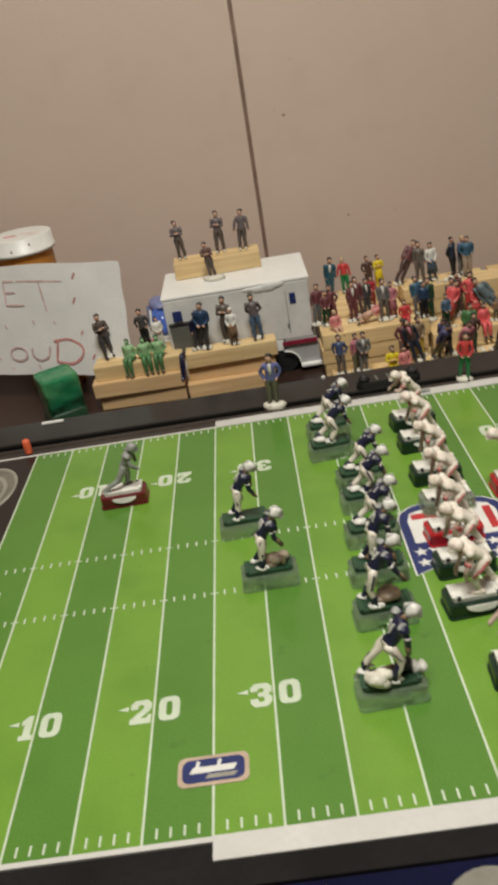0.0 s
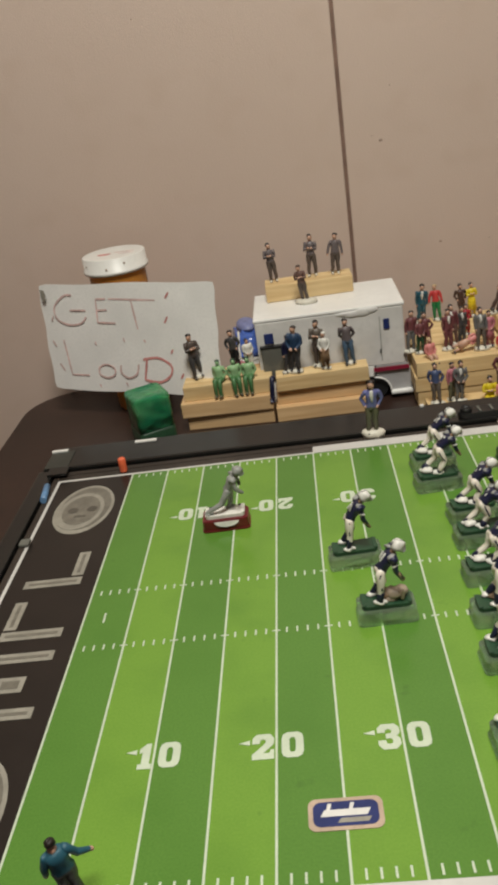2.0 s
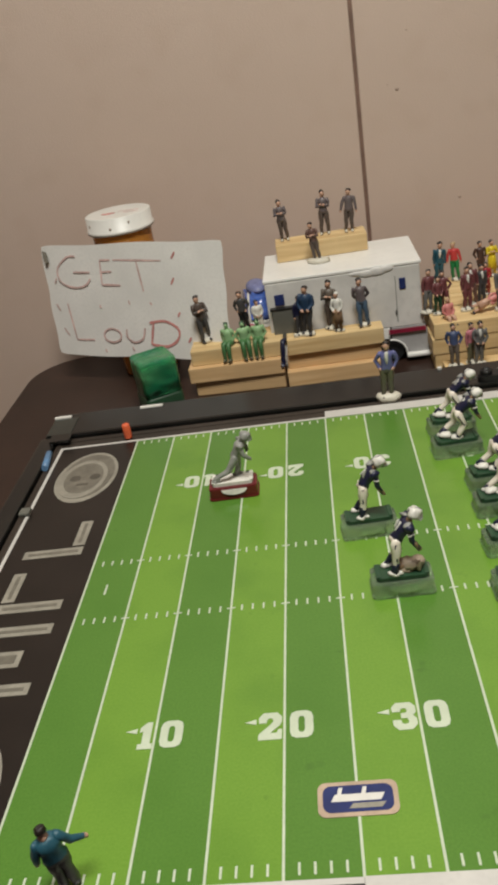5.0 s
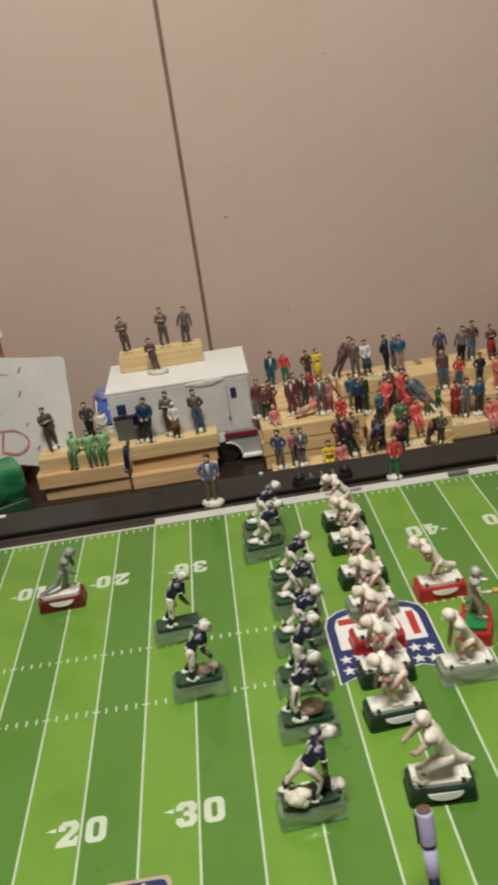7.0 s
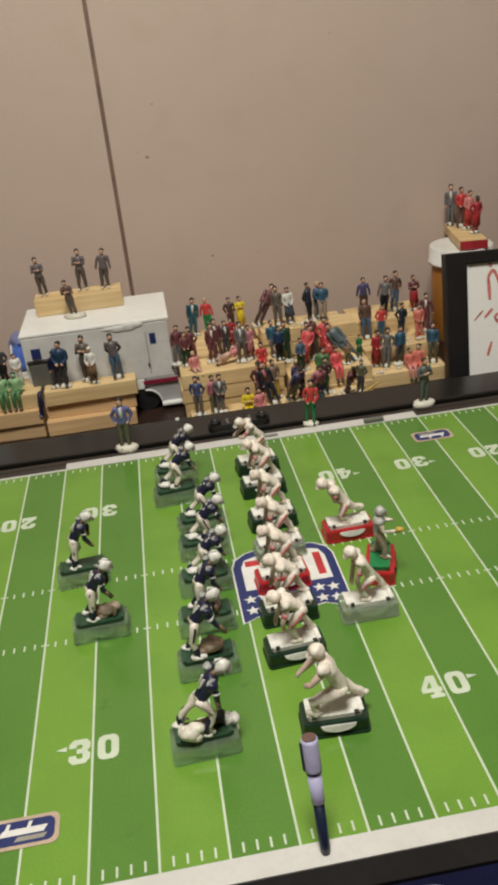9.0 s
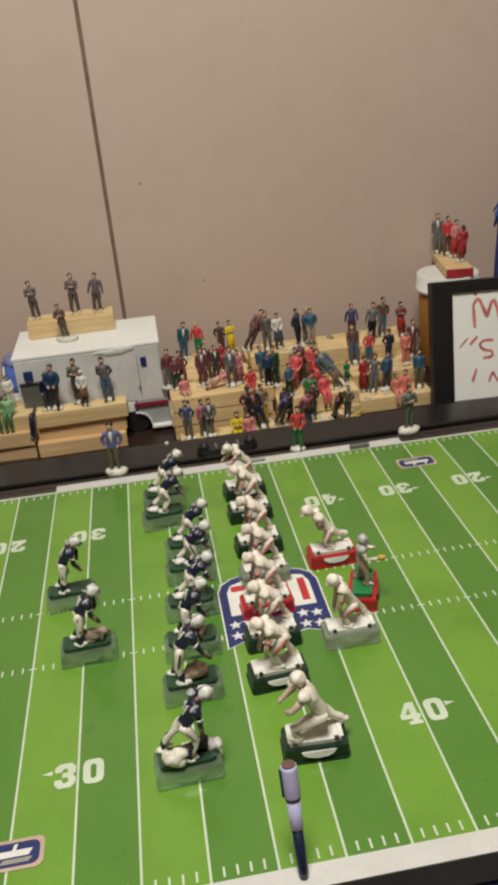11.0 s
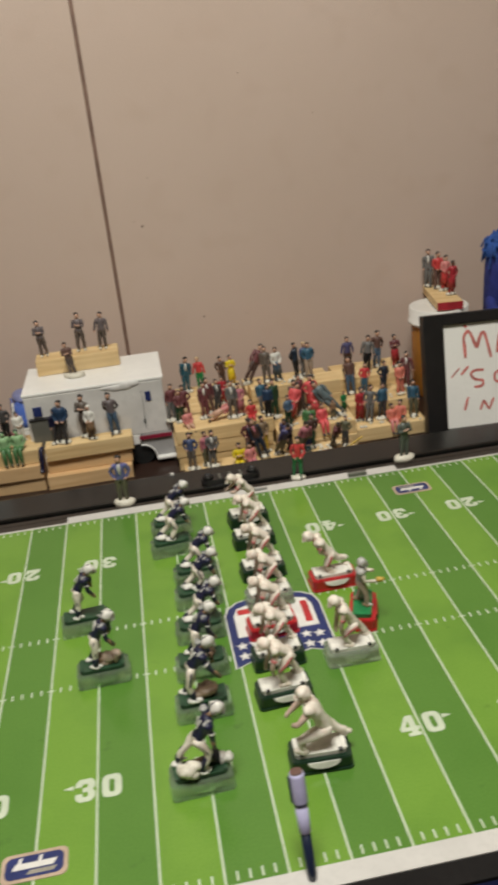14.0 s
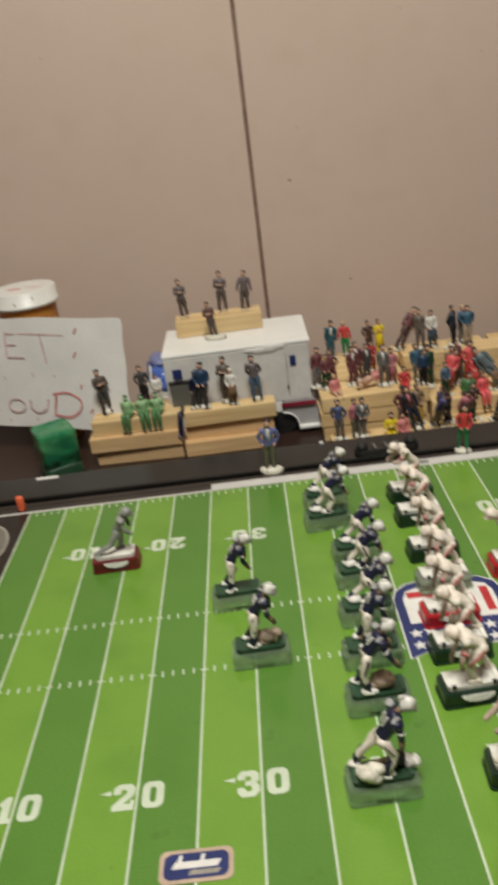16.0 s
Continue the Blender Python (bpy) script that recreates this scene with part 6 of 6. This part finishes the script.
def build_doll():
    """A blue felt doll with a mop of yarn, one mesh."""
    bm = bmesh.new()
    loft(bm, [(0, 0, 0.0, 0.036, 0.030), (0, 0, 0.006, 0.039, 0.033), (0, 0, 0.040, 0.0385, 0.033), (0, 0, 0.082, 0.037, 0.032), (0, 0, 0.090, 0.030, 0.026), (0, 0, 0.094, 0.015, 0.012)], 0, 24)
    tube(bm, [(-0.035, -0.010, 0.020), (-0.043, -0.030, 0.010), (-0.018, -0.046, 0.0095)], [0.0100, 0.0110, 0.0100], 0, 10)
    tube(bm, [(0.035, -0.010, 0.020), (0.050, -0.030, 0.010), (0.074, -0.040, 0.0095)], [0.0100, 0.0105, 0.0095], 0, 10)
    rng = random.Random(5)
    for _ in range(430):
        a, r0 = rng.uniform(0, 2 * math.pi), 0.030 * math.sqrt(rng.uniform(0.0, 1.0))
        p = Vector((r0 * math.cos(a), r0 * math.sin(a) * 0.85, 0.089 + 0.010 * (1 - (r0 / 0.030) ** 2)))
        b = a + rng.uniform(-1.1, 1.1)
        d, drop = Vector((math.cos(b), math.sin(b) * 0.9, 0)), (r0 / 0.030) ** 2
        run, out = [p], rng.uniform(0.010, 0.019)
        for k in range(1, 5):
            run.append(p + d * out * k / 4 + Vector((rng.uniform(-0.0026, 0.0026), rng.uniform(-0.0026, 0.0026), 0.012 * math.sin(k * 0.70) * rng.uniform(0.5, 1.2) - drop * (0.0007 if p.y < -0.008 else 0.0013) * k * k * rng.uniform(0.1, 1.2))))
        tube(bm, run, [0.0016, 0.0018, 0.0018, 0.0017, 0.0014], 1, 5)
    for x, px in ((-0.0170, -0.0145), (-0.0045, -0.0062)):
        ball(bm, (x, -0.0310, 0.064), (0.0064, 0.0036, 0.0064), 2, 12, 8)
        ball(bm, (px, -0.0345, 0.0630), (0.0022, 0.0012, 0.0030), 3, 8, 6)
    me = mesh_of("felt_doll", bm, [FELT, YARN, CAP_WHITE, HOLE])
    ob = new("felt_doll", me)
    ob.matrix_world = pose(0.7990, 0.7180, 0.0790, 0, 0, 4) @ Matrix.Diagonal((0.86, 0.92, 1.03, 1))
    tagged(ob, "blue felt doll with a mop of blue yarn", "doll")
    stand = thing("wooden_box", (0.822, 0.742, TOP), label="brown wooden box behind the framed sign under the doll", category="box")
    part("case", new_box((-0.020, -0.026, 0), (0.11, 0.050, 0.1245), 0.002), pine_material("brown_box_wood", (0.22, 0.11, 0.04)), stand)
    part("lid", new_box((-0.022, -0.028, 0.1247), (0.112, 0.052, 0.1278), 0.001), paint("chocolate"), stand, "dark brown lid edge")


build_doll()


def build_toy_car():
    car = thing("toy_car", (0.112, 0.775, TOP), 12, "blue and red plastic toy car beside the van", "toy vehicle")
    bm = bmesh.new()
    box(bm, (-0.022, -0.050, 0.012), (0.022, 0.050, 0.045), 0.006)
    part("body", bm, paint("white"), car, "white plastic car body")
    # a glossy cabin that narrows upwards, with pale posts at its corners
    bm = bmesh.new()
    rows = [[(sx * hx, cy + sy * hy, z) for sx, sy in ((-1, -1), (1, -1), (1, 1), (-1, 1))] for hx, cy, hy, z in ((0.0190, 0.010, 0.034, 0.0452), (0.0185, 0.011, 0.031, 0.064), (0.0150, 0.013, 0.024, 0.083))]
    rings = [[bm.verts.new(q) for q in row] for row in rows]
    for a, b in zip(rings, rings[1:]):
        for k in range(4):
            bm.faces.new((a[k], a[(k + 1) % 4], b[(k + 1) % 4], b[k]))
    bm.faces.new(rings[0][::-1])
    bm.faces.new(rings[-1])
    bmesh.ops.bevel(bm, geom=list(bm.edges), offset=0.0055, segments=3, affect="EDGES")
    part("cabin", bm, CABIN_BLUE, car, "shiny blue cabin", True)
    for sx in (-1, 1):
        part("post", tube(bmesh.new(), [(sx * 0.0188, -0.0225, 0.047), (sx * 0.0183, -0.0195, 0.064), (sx * 0.0150, -0.0105, 0.083)], [0.0016] * 3, sides=6), paint("white"), car)
    bm = bmesh.new()
    loft(bm, [(0, 0.013, 0.0815, 0.0138, 0.0225), (0, 0.013, 0.0845, 0.0138, 0.0225), (0, 0.014, 0.0878, 0.0122, 0.0195), (0, 0.015, 0.0900, 0.0088, 0.0140), (0, 0.015, 0.0908, 0.0040, 0.0070)], sides=20)
    part("roof_panel", bm, paint("periwinkle"), car, "domed grey-blue roof", True)
    part("sill", new_box((-0.0200, -0.0270, 0.0452), (0.0200, -0.0215, 0.0490), 0.0012), paint("white"), car, "white windscreen sill")
    bm = bmesh.new()
    ball(bm, (-0.026, -0.056, 0.040), (0.017, 0.012, 0.020), sides=14, rows=9)
    part("bonnet", bm, paint("rose"), car, "dull pink-red rounded front")
    for x in (-0.0245, 0.0195):
        for y in (-0.040, 0.034):
            bm = bmesh.new()
            tube(bm, [(x, y, 0.0125), (x + 0.005, y, 0.0125)], [0.0123, 0.0123], sides=16, caps=False)
            part("wheel", bm, BLACK, car)


build_toy_car()


def build_marker():
    """A thin felt pen that stands tilted on the near sideline."""
    foot, tip = Vector((0.3401, -0.0066, 0.0010)), Vector((0.3388, 0.0105, 0.0665))
    pen = thing("felt_pen", (0, 0, 0), label="lavender and navy felt pen standing on the sideline tape", category="pen")
    pen.matrix_world = Matrix.Translation(foot) @ (tip - foot).to_track_quat("Z", "Y").to_matrix().to_4x4()
    bm = bmesh.new()
    tube(bm, [(0, 0, 0.0), (0, 0, 0.004), (0, 0, 0.0295)], [0.0024, 0.0028, 0.0029], sides=16, caps=False)
    part("shaft", bm, PEN_DARK, pen, "dark navy shaft")
    bm = bmesh.new()
    tube(bm, [(0, 0, 0.0297), (0, 0, 0.0300), (0, 0, 0.0472)], [0.0032, 0.0034, 0.0037], sides=16, caps=False)
    part("grip", bm, LAVENDER, pen)
    bm = bmesh.new()
    tube(bm, [(0, 0, 0.0473), (0, 0, 0.0480)], [0.0042, 0.0042], sides=16, caps=False)
    part("ring", bm, PEN_DARK, pen)
    bm = bmesh.new()
    tube(bm, [(0, 0, 0.0481), (0, 0, 0.0490), (0, 0, 0.0640), (0, 0, 0.0660)], [0.0042, 0.0044, 0.0043, 0.0041], sides=16, caps=False)
    part("cap", bm, LAVENDER, pen)
    bm = bmesh.new()
    tube(bm, [(0, 0, 0.0661), (0, 0, 0.0668)], [0.0038, 0.0036], sides=16, caps=False)
    part("end_plug", bm, paint("brown"), pen, "brown end plug")
    part("clip", new_box((0.0044, -0.0009, 0.0490), (0.0053, 0.0009, 0.0645), 0.0003), PEN_DARK, pen, "dark pocket clip")


build_marker()


def pylon(x, y, z, label):
    bm = bmesh.new()
    loft(bm, [(0, 0, 0, 0.0038, 0.0038), (0, 0, 0.001, 0.0040, 0.0040), (0, 0, 0.0138, 0.0038, 0.0038), (0, 0, 0.0148, 0.0031, 0.0031)], sides=14)
    ob = part("pylon", bm, paint("orange"))
    ob.matrix_world = pose(x, y, z)
    return tagged(ob, label, "marker", "orange pylons")


pylon(0.4745, -0.0075, 0.0009, "small orange cylinder marker on the near sideline tape")
pylon(-0.0105, 0.4610, 0.0011, "small orange cylinder marker at the end-zone corner")
pylon(-0.008, -0.0080, 0.0001, "small orange cylinder marker at the near end-zone corner")


def small_fittings():
    clip = thing("rail_clip", (0.364, 0.4880, 0.0046), 3.0, "black plastic two-socket clip on the frame rail", "clip")
    bm = slab(bmesh.new(), round_rect(0.066, 0.0150, 0.0070, 6), 0.0, 0.0062)
    bmesh.ops.bevel(bm, geom=[e for e in bm.edges if abs(e.verts[0].co.z - e.verts[1].co.z) < 1e-6], offset=0.0012, segments=2, affect="EDGES")
    part("body", bm, BLACK, clip)
    for x in (-0.0250, 0.0250):
        bm = bmesh.new()
        loft(bm, [(x, 0, 0.0060, 0.0060, 0.0060), (x, 0, 0.0100, 0.0056, 0.0056), (x, 0, 0.0104, 0.0046, 0.0046), (x, 0, 0.0080, 0.0040, 0.0040)], sides=18)
        part("socket", bm, BLACK, clip)
    for x in (-0.012, 0.0, 0.012):
        part("rib", new_box((x - 0.0012, -0.0060, 0.0060), (x + 0.0012, 0.0060, 0.0074), 0.0003), GREY_CLIP, clip)
    tagged(part("strip", new_box((0.380, 0.4570, 0.0009), (0.400, 0.4605, 0.0030), 0.0004), paint("silver")), "small grey plastic strip on the sideline tape", "strip")
    tagged(part("grey_clip", new_box((0.491, 0.4535, 0.0009), (0.512, 0.4590, 0.0052), 0.0012), GREY_CLIP), "grey plastic clip on the sideline tape", "clip")
    for x, y, w in ((-0.0905, 0.517, 0.018), (0.0045, 0.518, 0.024)):
        tagged(part("white_tab", new_box((x - w / 2, y - 0.0022, 0.0046), (x + w / 2, y + 0.0022, 0.0066), 0.0005), CAP_WHITE), "small white tab on the frame rail", "tab", "white tabs")
    tagged(part("white_tab", new_box((0.2985, 0.520, 0.0046), (0.3025, 0.5235, 0.0072), 0.0005), CAP_WHITE), "small white scrap on the frame rail", "tab", "white tabs")
    tagged(part("corner_block", new_box((-0.0910, 0.4600, 0.0036), (-0.0700, 0.4765, 0.0068), 0.0010), RAIL), "black corner block on the frame", "corner block")
    tagged(part("clear_tape", new_box((-0.0985, 0.4785, 0.0046), (-0.0735, 0.5145, 0.0050), 0.0001), TAPE_CLEAR), "strip of clear glossy tape over the frame rail", "tape")
    bm = bmesh.new()
    tube(bm, [(-0.0815, 0.411, 0.0045), (-0.0855, 0.441, 0.0045)], [0.0032, 0.0032], sides=12, caps=False)
    tagged(part("blue_tube", bm, paint("pale_blue")), "short blue plastic tube on the frame", "tube")


small_fittings()
